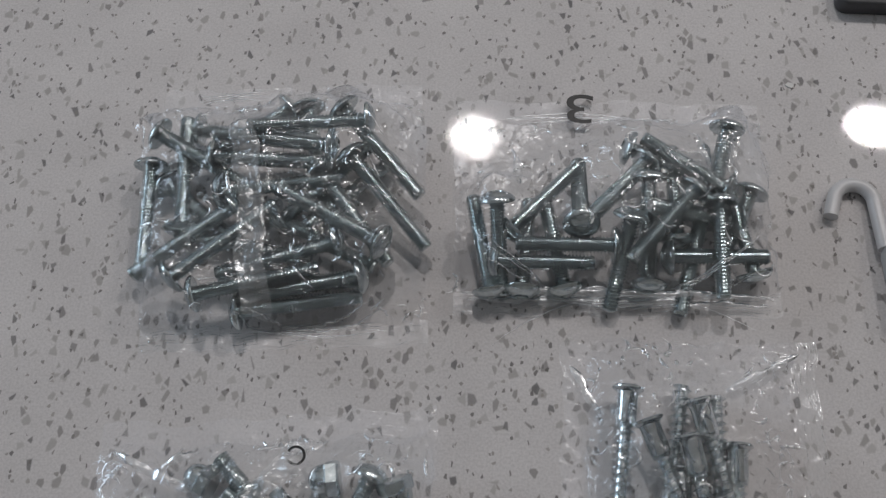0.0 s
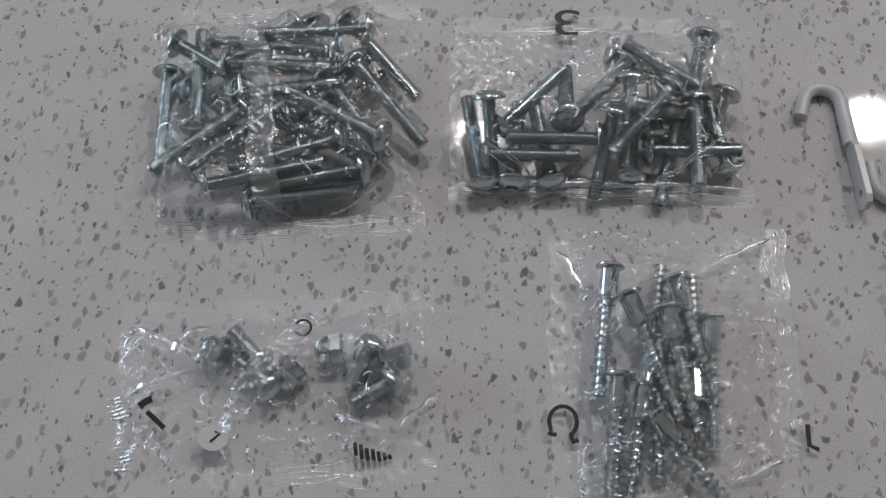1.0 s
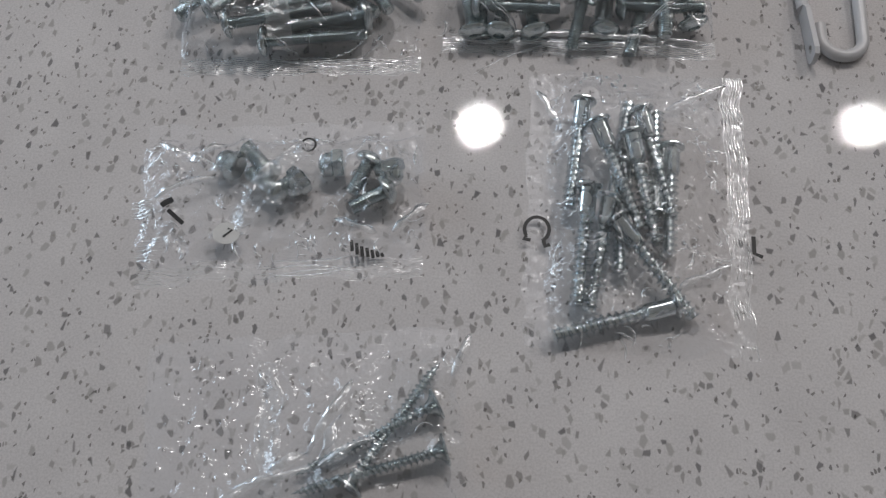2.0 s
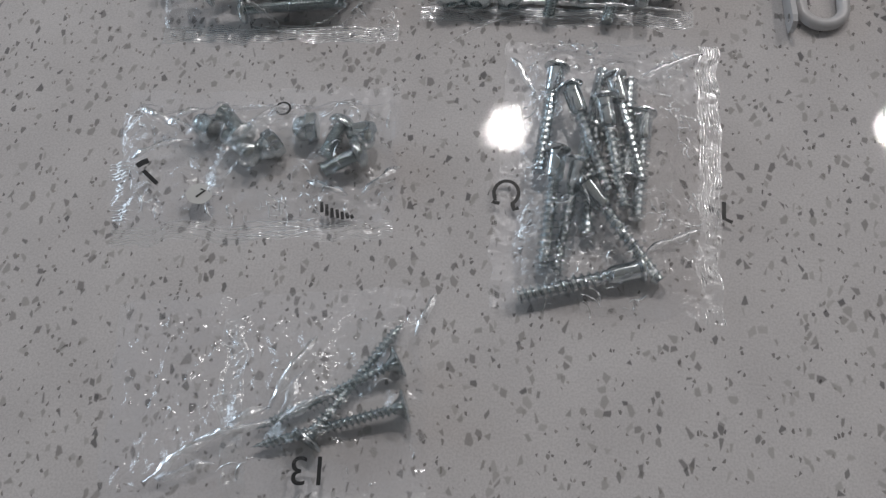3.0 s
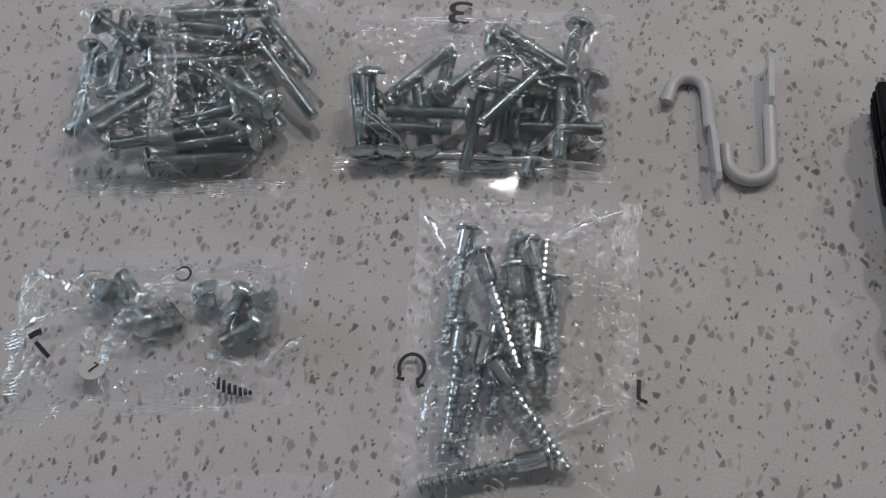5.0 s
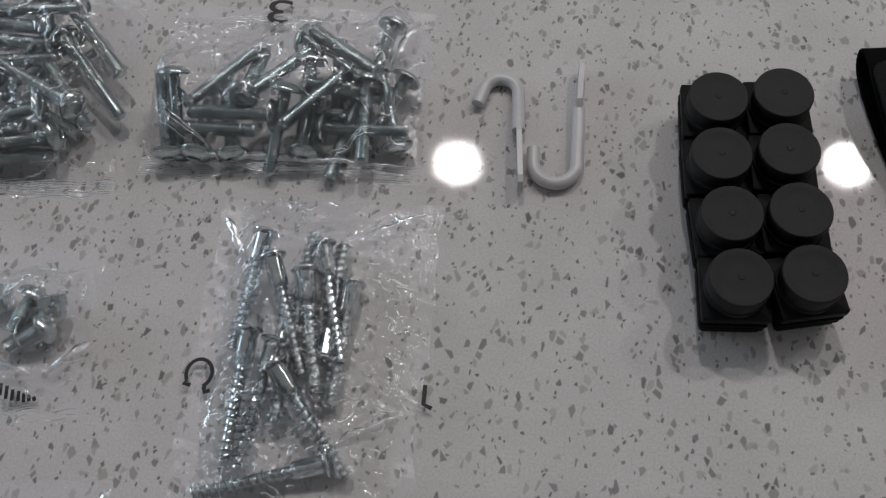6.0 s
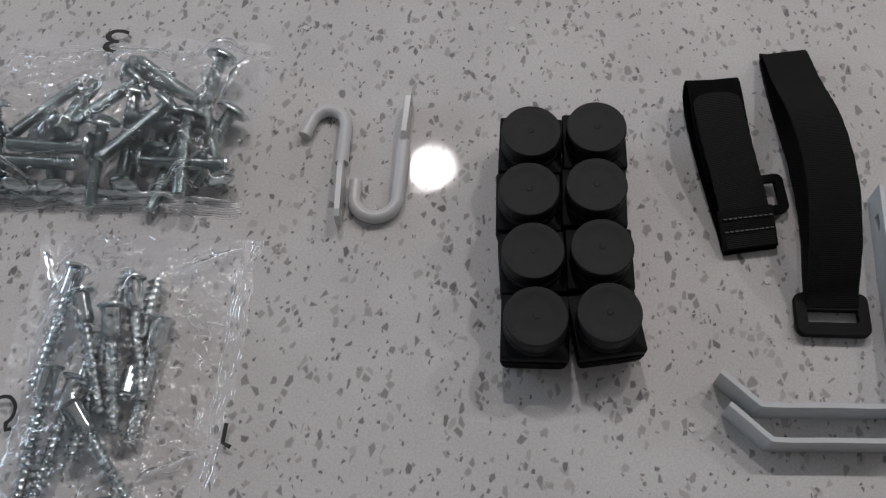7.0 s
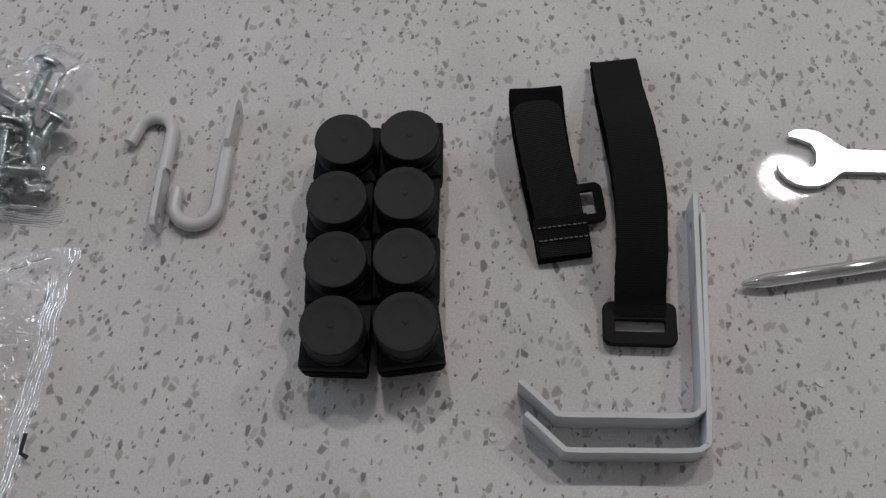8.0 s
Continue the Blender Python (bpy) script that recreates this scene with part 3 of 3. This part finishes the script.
solids = lay(bolt, SHORT_LOWER, 35.0, 6.8, 3.3) + lay(bolt, SHORT_UPPER, 35.0, 6.8, 3.3, False)
bag, top = make_bag("clear plastic bag of short zinc bolts, printed with a three", 79, 184, 2.5, 121, 91, solids, "y", 5.0, 0.012,
                    creases=((24, 143, 138, 147, 8), (26, 141, 136, 145, 4), (118, 190, 112, 214, 9), (121, 196, 132, 222, 8), (40, 205, 44, 190, 4)), edge=1.2, sheet=TAUT_FILM, crinkles=90, ribs=((82, 144, 108, 5, 1.1), (70, 222, 70, 3, 1.6)))
printed(bag, "3", 66, 225, 19, 180, 4.0, 1.55)

# the bag of furniture screws
SCREWS = [(84.3, 107.0, 10, -94, -3), (91.1, 95.4, 14, -67, -6), (104.6, 90.9, 14, -76, -6), (108.8, 104.0, 11, -73, -5), (87.7, 64.7, 14, -92, -10), (96.3, 62.9, 9, -96, -5), (100.4, 52.4, 13, -49, -10),
          (122.2, 20.7, 6, -161, -1), (122.0, 90.1, 6, -91, -1), (115.7, 61.8, 6, 90, -1), (98.4, 65.0, 6, 83, 0), (102.8, 81.0, 5, -91, 0)]
screw = confirmat()
solids = lay(screw, SCREWS, 47.4, 5.4, 3.6)
bag, top = make_bag("clear crinkled plastic bag of bright furniture screws", 109, 66, 2, 91, 128, solids, "x", 8.0, 0.004, wrinkle=1.15,
                    creases=((120, 112, 146, 127, 4), (126, 30, 146, 42, 3), (64, 118, 76, 100, 3)), crinkles=170)
stroke(bag, [(68.6 + 5.0 * math.cos(radians(a)), 50.6 + 5.6 * math.sin(radians(a))) for a in range(-62, 222, 12)], 1.5, 3.3)
stroke(bag, [(64.8, 47.4), (63.6, 46.0), (66.4, 45.6)], 1.7, 3.35)
stroke(bag, [(71.6, 45.6), (72.4, 43.4), (74.2, 44.4)], 1.9, 3.35)
stroke(bag, [(155.3, 55.1), (155.5, 47.6), (158.8, 46.2)], 1.7, 3.2)

# the bag of nuts and short bolts
nut = cap_nut()
solids = lay(nut, [(-13.2, 72.3, 7, -170, 0), (-29.0, 64.5, 7, -132, 0), (-56.6, 66.3, 7, 156, 0), (5.3, 72.5, 11, -68, -19)], 11.0, 6.2, 5.0)
sbolt = short_bolt()
solids += lay(sbolt, [(-2.6, 72.2, 9, -113, -12), (5.1, 60.0, 8, -149, -8), (-44.5, 65.6, 8, 136, 3), (-39.0, 56.3, 8, 148, 0)], 15.0, 6.7, 3.0)
bag, top = make_bag("clear crumpled plastic bag of cap nuts and short bolts", -38, 56, 7, 118, 74, solids, "y", 11.0, 0.01, wrinkle=1.7,
                    creases=((-93, 76, -72, 66, 8), (-90, 50, -66, 62, 9), (-64, 78, -78, 70, 7), (10, 44, 24, 58, 6), (-80, 70, -66, 66, 9), (-14, 48, 4, 42, 6), (-60, 66, -70, 65, 8)), strip=(-6, 0.79, 12.0, 0.12, 1.0), crinkles=150, ribs=((-95, 46, 11, 6, 1.5), (-89, 28, 11, 6, 1.6), (-20, 27, 40, 4, 2.0)))
stroke(bag, [(-84.6, 45.0), (-82.6, 46.9), (-80.4, 48.2)], 2.7, top(-83, 46) + 1.6)
stroke(bag, [(-81.5, 43.4), (-78, 40.8), (-74, 37.8)], 1.8, top(-79, 41) + 1.6)
for x, y, n in ((-4.9, 35.4, 2.4), (-2.9, 34.8, 2.6), (-0.8, 34.2, 2.2), (1.3, 34.3, 2.0), (3.4, 33.9, 1.8), (5.4, 34.0, 1.3), (7.2, 34.1, 0.8)):
    stroke(bag, [(x - 0.5, y + n), (x + 0.5, y - n)], 1.4, top(x, y) + 1.0)
stroke(bag, [(-28.8 + 3.0 * math.cos(radians(a)), 78.3 + 3.0 * math.sin(radians(a))) for a in range(-150, 170, 16)], 0.9, top(-29, 78) + 1.4)
bm = bmesh.new()
prism(bm, [(-56.2 + 5.6 * math.cos(radians(a)), 35.9 + 4.8 * math.sin(radians(a))) for a in range(0, 360, 15)], 0.0, 0.15)
ob = part("round_sticker", bm, PAPER, bag, "small round white sticker")
ob.matrix_basis = bag.matrix_basis.inverted() @ pose(0, 0, (top(-56, 36) + 1.8) * MM)
stroke(bag, [(-57.2, 34.2), (-54.0, 37.6), (-56.0, 38.0)], 0.9, top(-56, 36) + 2.1)

# the bag of wood screws, printed 13
wscrew = wood_screw()
solids = lay(wscrew, [(34.7, -27.0, 6.5, -148, -3), (39.4, -43.4, 6.5, -159, -3), (7.6, -58.5, 6.5, 61, -4)], 57.0, 6.2, 2.4)
bag, top = make_bag("clear plastic bag of three wood screws, printed with thirteen", -13, -46, 9, 120, 88, solids, "y", 14.0, 0.002, wrinkle=0.75,
                    creases=((-51, -81, -22, -56, 6), (-24, -57, -9, -49, 8), (-10, -50, 3, -19, 8), (-36, -64, -5, -54, 7), (-6, -54, 17, -39, 8), (-47, -79, -26, -71, 5), (-6, -51, 1, -33, 6), (40, -14, 46, 4, 3)), strip=(-11, -0.06, 9.0, 0.0, 1.0), sheet=FLAT_FILM, crinkles=22)
printed(bag, "13", 9.9, -70, 15, 186, top(10, -70) + 1.2)


# ---- coated hooks ----
def screw_hook(points, plate, label):
    ob = empty("coated_hook", label, "hook", "white hooks")
    bm = bmesh.new()
    tube(bm, points, 2.8, 16)
    part("rod", bm, COATED, ob)
    # flattened end, standing on its edge, with a screw hole through it
    (x0, y0), (x1, y1) = plate
    d = Vector((x1 - x0, y1 - y0, 0))
    L = d.length
    bm = bmesh.new()
    hole = [(L - 6 + 2.0 * math.cos(radians(-a)), 5.6 + 2.0 * math.sin(radians(-a))) for a in range(0, 360, 30)]
    outer = [(0, 3.2), (4, 0.6), (L - 4, 0.4), (L - 1, 1.4), (L, 5.6), (L - 1, 9.8), (L - 4, 10.8), (4, 9.6), (0, 6.6)]
    for z in (-1.1, 1.1):
        vo = [bm.verts.new((a * MM, z * MM, b * MM)) for a, b in outer]
        vi = [bm.verts.new((a * MM, z * MM, b * MM)) for a, b in hole]
        es = [bm.edges.new((r[i], r[(i + 1) % len(r)])) for r in (vo, vi) for i in range(len(r))]
        bmesh.ops.triangle_fill(bm, edges=es, use_beauty=True)
    vs = list(bm.verts)
    no, ni = len(outer), len(hole)
    for base, n in ((0, no), (no, ni)):
        for i in range(n):
            j = (i + 1) % n
            bm.faces.new((vs[base + i], vs[base + j], vs[no + ni + base + j], vs[no + ni + base + i]))
    bmesh.ops.recalc_face_normals(bm, faces=bm.faces)
    p = part("flat_end", bm, COATED, ob, smooth=False)
    p.matrix_basis = pose(x0 * MM, y0 * MM, 0, 0, 0, math.degrees(math.atan2(d.y, d.x)))
    return ob


def hook_path(tip, centre, radius, a0, a1, end, z0=3.0, z1=4.6):
    pts = [(tip[0], tip[1], z0)]
    for i in range(13):
        a = radians(a0 + (a1 - a0) * i / 12)
        pts.append((centre[0] + radius * math.cos(a), centre[1] + radius * math.sin(a), z0))
    pts += [((pts[-1][0] + end[0]) / 2, (pts[-1][1] + end[1]) / 2, (z0 + z1) / 2), (end[0], end[1], z1)]
    return pts


screw_hook(hook_path((161.8, 182.5), (171.2, 188.8), 7.6, 165, 5, (180.4, 169.5)), ((180.4, 171), (183.6, 141)), "white plastic-coated hook with flattened screw end on the worktop")
screw_hook(hook_path((187.4, 162.3), (196.9, 155.6), 9.1, 185, 355, (205, 183)), ((205, 181), (204.8, 206)), "white plastic-coated hook turned the other way on the worktop")


# ---- rubber tube feet ----
def tube_foot():
    ob = empty("tube_foot", "black rubber tube foot, round glide up, in a block of eight", "rubber foot", "block of tube feet")
    for half, z in ((10.2, 0.0), (11.4, 3.6), (12.2, 7.2), (12.6, 10.8)):
        bm = bmesh.new()
        prism(bm, rounded(0, 0, 2 * half, 2 * half, 1.4, 3), z, z + 1.3, 0.3)
        part("fin", bm, BLACK_PLASTIC, ob)
    bm = bmesh.new()
    prism(bm, rounded(0, 0, 18.5, 18.5, 2, 3), 0, 15)
    part("core", bm, BLACK_PLASTIC, ob)
    bm = bmesh.new()
    prism(bm, rounded(0, 0, 25.2, 25.2, 0.9, 4), 14.6, 18.6, 0.4)
    part("plate", bm, BLACK_PLASTIC, ob)
    bm = bmesh.new()
    rows = []
    for r, z in ((11.9, 18.4), (11.9, 20.4), (11.3, 20.8), (11.3, 23.4), (11.6, 23.8), (11.7, 28.2), (11.55, 28.9), (11.3, 29.15), (8.6, 29.2), (8.3, 29.12), (5.0, 29.12), (1.3, 29.12), (1.0, 29.3), (0.5, 29.32)):
        knurl = 0.16 if 23.5 < z < 28.5 else 0.0
        rows.append([((r + knurl * (i % 2)) * math.cos(i * math.pi / 48), (r + knurl * (i % 2)) * math.sin(i * math.pi / 48), z) for i in range(96)])
    grid_mesh(bm, rows, close=True, caps=True)
    bmesh.ops.recalc_face_normals(bm, faces=bm.faces)
    sharpen(bm, 22)
    part("glide", bm, RUBBER, ob, "round knurled rubber glide")
    return ob


FEET = [(258.6, 177.3, 3), (284.0, 181.5, 6), (259.8, 151.2, 5), (285.4, 155.5, 4), (263.5, 125.3, 8), (288.8, 129.2, 6), (266.5, 99.3, 4), (292.7, 103.4, 14)]
foot = tube_foot()
for i, (x, y, turn) in enumerate(FEET):
    m = pose(x * MM, y * MM, 0, 0, 0, turn)
    if i == 0:
        foot.matrix_basis = m
    else:
        copy_thing(foot, m)


# ---- webbing straps ----
def smooth_path(points, steps=10):
    """Catmull-Rom through the points."""
    p = [points[0]] + list(points) + [points[-1]]
    out = []
    for i in range(1, len(p) - 2):
        a, b, c, d = (np.array(q, float) for q in p[i - 1:i + 3])
        for k in range(steps):
            t = k / steps
            out.append(0.5 * (2 * b + (c - a) * t + (2 * a - 5 * b + 4 * c - d) * t ** 2 + (3 * b - a - 3 * c + d) * t ** 3))
    out.append(np.array(points[-1], float))
    return out


def band(points, width, thick, parent, name="webbing", mat=None, round_end=False, lean=0.0):
    """A woven band along points (x, y, z at its middle), lying flat; UVs in millimetres. lean tips it about its run."""
    path = smooth_path(points)
    bm = bmesh.new()
    uvl = bm.loops.layers.uv.new("UVMap")
    rows, run, runs = [], 0.0, []
    n = len(path)
    for i, q in enumerate(path):
        d = path[min(n - 1, i + 1)] - path[max(0, i - 1)]
        d /= np.linalg.norm(d) + 1e-9
        side = np.array([d[1], -d[0], 0.0])
        if i and np.linalg.norm(side) < 0.6:
            side = last
        if i and np.dot(side, last) < 0:
            side = -side
        side /= np.linalg.norm(side)
        last = side
        up = np.cross(side, d)
        side, up = side * math.cos(lean) + up * math.sin(lean), up * math.cos(lean) - side * math.sin(lean)
        if i:
            run += np.linalg.norm(q - path[i - 1])
        runs.append(run)
        hw = width / 2
        rest = n - 1 - i
        if round_end and rest < 8:
            hw *= math.sqrt(max(0.05, 1 - ((8 - rest) / 8.3) ** 2))
        ring = [(-1, 0.5), (-0.5, 0.55), (0, 0.58), (0.5, 0.55), (1, 0.5), (1.012, 0), (1, -0.5), (0, -0.5), (-1, -0.5), (-1.012, 0)]
        rows.append([tuple(q + side * (hw * a + 0.12 * math.sin(run * 3.1) * (abs(a) > 0.9)) + up * thick * b) for a, b in ring])
    vs = grid_mesh(bm, rows, close=True, caps=True)
    where = {v: (k, r) for r, row in zip(runs, vs) for k, v in enumerate(row)}
    for f in bm.faces:
        for l in f.loops:
            k, r = where[l.vert]
            l[uvl].uv = ((0, 5, 10, 15, 20, 21, 22, 32, 42, 43)[k], r)
    bmesh.ops.recalc_face_normals(bm, faces=bm.faces)
    sharpen(bm, 60)
    return part(name, bm, mat or WEBBING, parent)


def ring_buckle(parent, m, w, h, wall, slot_h, slot_y=0.0, tall=3.0):
    """A flat moulded loop with a rectangular slot."""
    bm = bmesh.new()
    outer, inner = rounded(0, 0, w, h, 3.2, 5), rounded(0, slot_y, w - 2 * wall, slot_h, 0.5, 5)
    n = len(outer)
    rows = []
    for ring, k, z in ((inner, 1, 0.3), (outer, 0.985, 0.0), (outer, 1, 0.7), (outer, 1, tall - 0.7), (outer, 0.97, tall), (inner, 1, tall), (inner, 1, 0.3)):
        rows.append([(x * k, y * k, z) for x, y in ring])
    grid_mesh(bm, rows, close=True)
    bmesh.ops.remove_doubles(bm, verts=bm.verts, dist=1e-6)
    bmesh.ops.recalc_face_normals(bm, faces=bm.faces)
    sharpen(bm, 50)
    ob = part("buckle", bm, BLACK_PLASTIC, parent, "black moulded plastic loop buckle")
    ob.matrix_basis = m
    return ob


short_strap = empty("webbing_strap", "short black hook-and-loop strap folded over itself, white stitching", "strap", "black straps")
band([(349, 146.5, 1.2), (345, 162, 1.4), (340, 180, 1.6), (335, 200, 2.2), (332, 213, 5.0), (331.2, 218, 10.0), (331.6, 217.5, 14.5), (332.6, 210, 16.2), (334, 201, 15.8), (337, 188, 13.2), (341, 175, 9.8)], 21.5, 1.5, short_strap, "loop_band", PILE)
band([(349, 147, 4.2), (346, 159.5, 7.5), (342, 172, 11.4), (337.2, 187, 15.2), (333.6, 201, 17.8), (331.9, 209, 18.4)], 19.5, 1.5, short_strap, "tongue", TONGUE, round_end=True)
sewn = band([(349, 147, 2.6), (347.3, 154, 5.6), (345.3, 162, 8.2)], 21.4, 2.6, short_strap, "stitched_end")
ring_buckle(short_strap, pose(0.3555, 0.1715, 0.0025, 0, -8, 104), 17, 15, 3.4, 5.5, -1.0)
bm = bmesh.new()
for k, row in ((k, row) for k in range(10) for row in (0, 1)):
    bmesh.ops.create_cube(bm, size=1.0, matrix=pose((338.8 + k * 1.95 - row) * MM, (151.0 + k * 0.46 + row * 4.6) * MM, (7.1 + row * 2.0) * MM, 0, 0, 12) @ Matrix.Diagonal((1.35 * MM, 0.42 * MM, 0.35 * MM, 1)))
part("stitching", bm, THREAD, sewn, "pale stitching across the end")

long_strap = empty("webbing_strap", "long black webbing strap threaded through a plastic buckle", "strap", "black straps")
band([(378.6, 124, 4.6), (378.2, 128.5, 7.2), (377.3, 135, 13.0), (376.3, 149, 21.0), (374.0, 170, 26.5), (369.8, 195, 25.5), (366.6, 221, 13.5), (364.9, 236, 7.6), (364.2, 241.5, 5.2), (363.9, 242, 3.2),
      (364.4, 238, 1.8), (366.6, 226, 1.3), (371, 206, 1.1), (375.5, 185, 1.0), (378.4, 160, 1.0), (378.8, 127, 1.2)], 19.4, 1.4, long_strap)
ring_buckle(long_strap, pose(0.3787, 0.1213, 0.0016, 0, 0, 4), 28, 17.5, 4.4, 5.2, -1.0, 3.4)


# ---- J-shaped brackets ----
def j_bracket(points, label):
    """A flat strip bent to a J, standing on its edge; the long leg is drilled."""
    ob = empty("j_bracket", label, "bracket", "grey brackets")
    path = smooth_path([(x, y, 0) for x, y in points], 6)
    bm = bmesh.new()
    rows = []
    n = len(path)
    for i, q in enumerate(path):
        d = path[min(n - 1, i + 1)] - path[max(0, i - 1)]
        d /= np.linalg.norm(d)
        s = np.array([d[1], -d[0], 0.0]) * 1.05
        ring = [(s * 0.85, 0), (s, 0.3), (s, 5.0), (s, 9.5), (s, 13.0), (s * 0.8, 13.3), (-s * 0.8, 13.3), (-s, 13.0), (-s, 9.5), (-s, 5.0), (-s, 0.3), (-s * 0.85, 0)]
        rows.append([(q[0] + a[0], q[1] + a[1], z) for a, z in ring])
    vs = grid_mesh(bm, rows, close=True, caps=True)
    # an oval slot through the long leg
    k = n - 4
    doomed = [f for f in bm.faces if set(f.verts) in ({vs[k][2], vs[k][3], vs[k + 1][2], vs[k + 1][3]}, {vs[k][8], vs[k][9], vs[k + 1][8], vs[k + 1][9]})]
    bmesh.ops.delete(bm, geom=doomed, context="FACES_ONLY")
    r0, r1 = vs[k], vs[k + 1]
    for quad in ((r0[2], r0[3], r0[8], r0[9]), (r1[2], r1[3], r1[8], r1[9]), (r0[2], r1[2], r1[9], r0[9]), (r0[3], r1[3], r1[8], r0[8])):
        bm.faces.new(quad)
    bmesh.ops.recalc_face_normals(bm, faces=bm.faces)
    sharpen(bm, 35)
    part("strip", bm, BRACKET, ob)
    return ob


def bracket_line(tip, bend, corner, radius, end):
    pts = [tip, ((tip[0] * 0.5 + bend[0] * 0.5), (tip[1] * 0.5 + bend[1] * 0.5)), (tip[0] * 0.12 + bend[0] * 0.88, tip[1] * 0.12 + bend[1] * 0.88),
           (bend[0] + (corner[0] - bend[0]) * 0.04, bend[1] + (corner[1] - bend[1]) * 0.04)]
    a = Vector(corner) + (Vector(bend) - Vector(corner)).normalized() * radius
    b = Vector(corner) + (Vector(end) - Vector(corner)).normalized() * radius
    pts += [((bend[0] + a.x) / 2, (bend[1] + a.y) / 2), tuple(a)]
    mid = (a + b) / 4 + Vector(corner) / 2
    pts += [tuple(mid + (Vector(corner) - mid) * 0.18), tuple(b)]
    pts += [((b.x + end[0]) / 2, (b.y + end[1]) / 2), end]
    return pts


j_bracket(bracket_line((335.3, 91), (349.8, 79.8), (401, 84.6), 8, (397.5, 175)), "pale grey powder-coated J bracket standing on its edge")
j_bracket(bracket_line((338.2, 79.2), (353.2, 67.4), (403, 72.3), 8, (400.6, 166.6)), "pale grey J bracket nested against the other one")


# ---- tools ----
def spanner():
    """Flat open-ended spanner."""
    ob = empty("open_spanner", "flat satin steel open-ended spanner lying on worktop", "spanner")
    upper = [(560, 213), (477, 208.6), (461, 207.9), (457, 210.4), (453.5, 213.4), (450, 215.4), (445, 216.2), (440.5, 215.6), (437.6, 213.6), (438, 211.6)]
    jaw = [(441, 211.2), (446.6, 209.2), (448.6, 205.4), (448.4, 200), (446.6, 197.6), (439.7, 198.4)]
    lower = [(432.8, 197.6), (433.4, 194.6), (436.4, 191), (440, 189), (443.7, 188.3), (449.5, 189), (454, 191.6), (457.4, 195.2), (459.6, 196.8), (476.3, 197.8), (560, 201.4)]
    bm = bmesh.new()
    prism(bm, upper + jaw + lower, 0.6, 3.2, 0.3)
    part("spanner_body", bm, SATIN, ob, smooth=False)
    return ob


spanner()

driver = empty("screwdriver", "polished steel cross-tip screwdriver blade lying on worktop", "screwdriver", m=pose(0.4175, 0.142, 0.0034, 0, 0, 14.7))
bm = bmesh.new()
rows = []
for x, r, deep in ((0, 0.7, 0.3), (0.8, 1.2, 0.35), (4.5, 2.2, 0.4), (7.5, 2.8, 0.25), (10, 3.0, 0.0), (140, 3.0, 0.0)):
    rows.append([(x, r * (1 - deep * (0.5 - 0.5 * math.cos(4 * a * math.pi / 16))) * math.cos(a * math.pi / 16), r * (1 - deep * (0.5 - 0.5 * math.cos(4 * a * math.pi / 16))) * math.sin(a * math.pi / 16)) for a in range(32)])
grid_mesh(bm, rows, close=True, caps=True)
bmesh.ops.recalc_face_normals(bm, faces=bm.faces)
part("blade", bm, CHROME, driver)

# dark part lying beyond the bags, and shiny crumbs of film
bm = bmesh.new()
prism(bm, rounded(218, 308, 92, 60, 4, 4), 0, 8, 1.0)
tagged(part("plastic_cover", bm, DARK), "dark grey flat plastic part on the worktop", "plastic part")
for i, (x, y, r) in enumerate(((446, 106.3, 2.2), (331.2, 69.4, 1.4), (245, 249, 1.6), (356, 135, 1.8), (327, 72, 1.3), (-32, 128, 1.3), (151, 242, 1.6))):
    bm = bmesh.new()
    pts = [(r * (0.6 + 0.5 * abs(math.sin(k * 2.3 + i))) * math.cos(k * 1.05), r * (0.6 + 0.5 * abs(math.sin(k * 2.3 + i))) * math.sin(k * 1.05)) for k in range(6)]
    prism(bm, pts, 0.0, 0.35)
    ob = part("film_crumb", bm, PAPER, smooth=False)
    ob.matrix_basis = pose(x * MM, y * MM, 0.0001, 0, 0, i * 40)
    tagged(ob, "tiny pale crumb of plastic film on worktop", "plastic crumb", "crumbs of film")
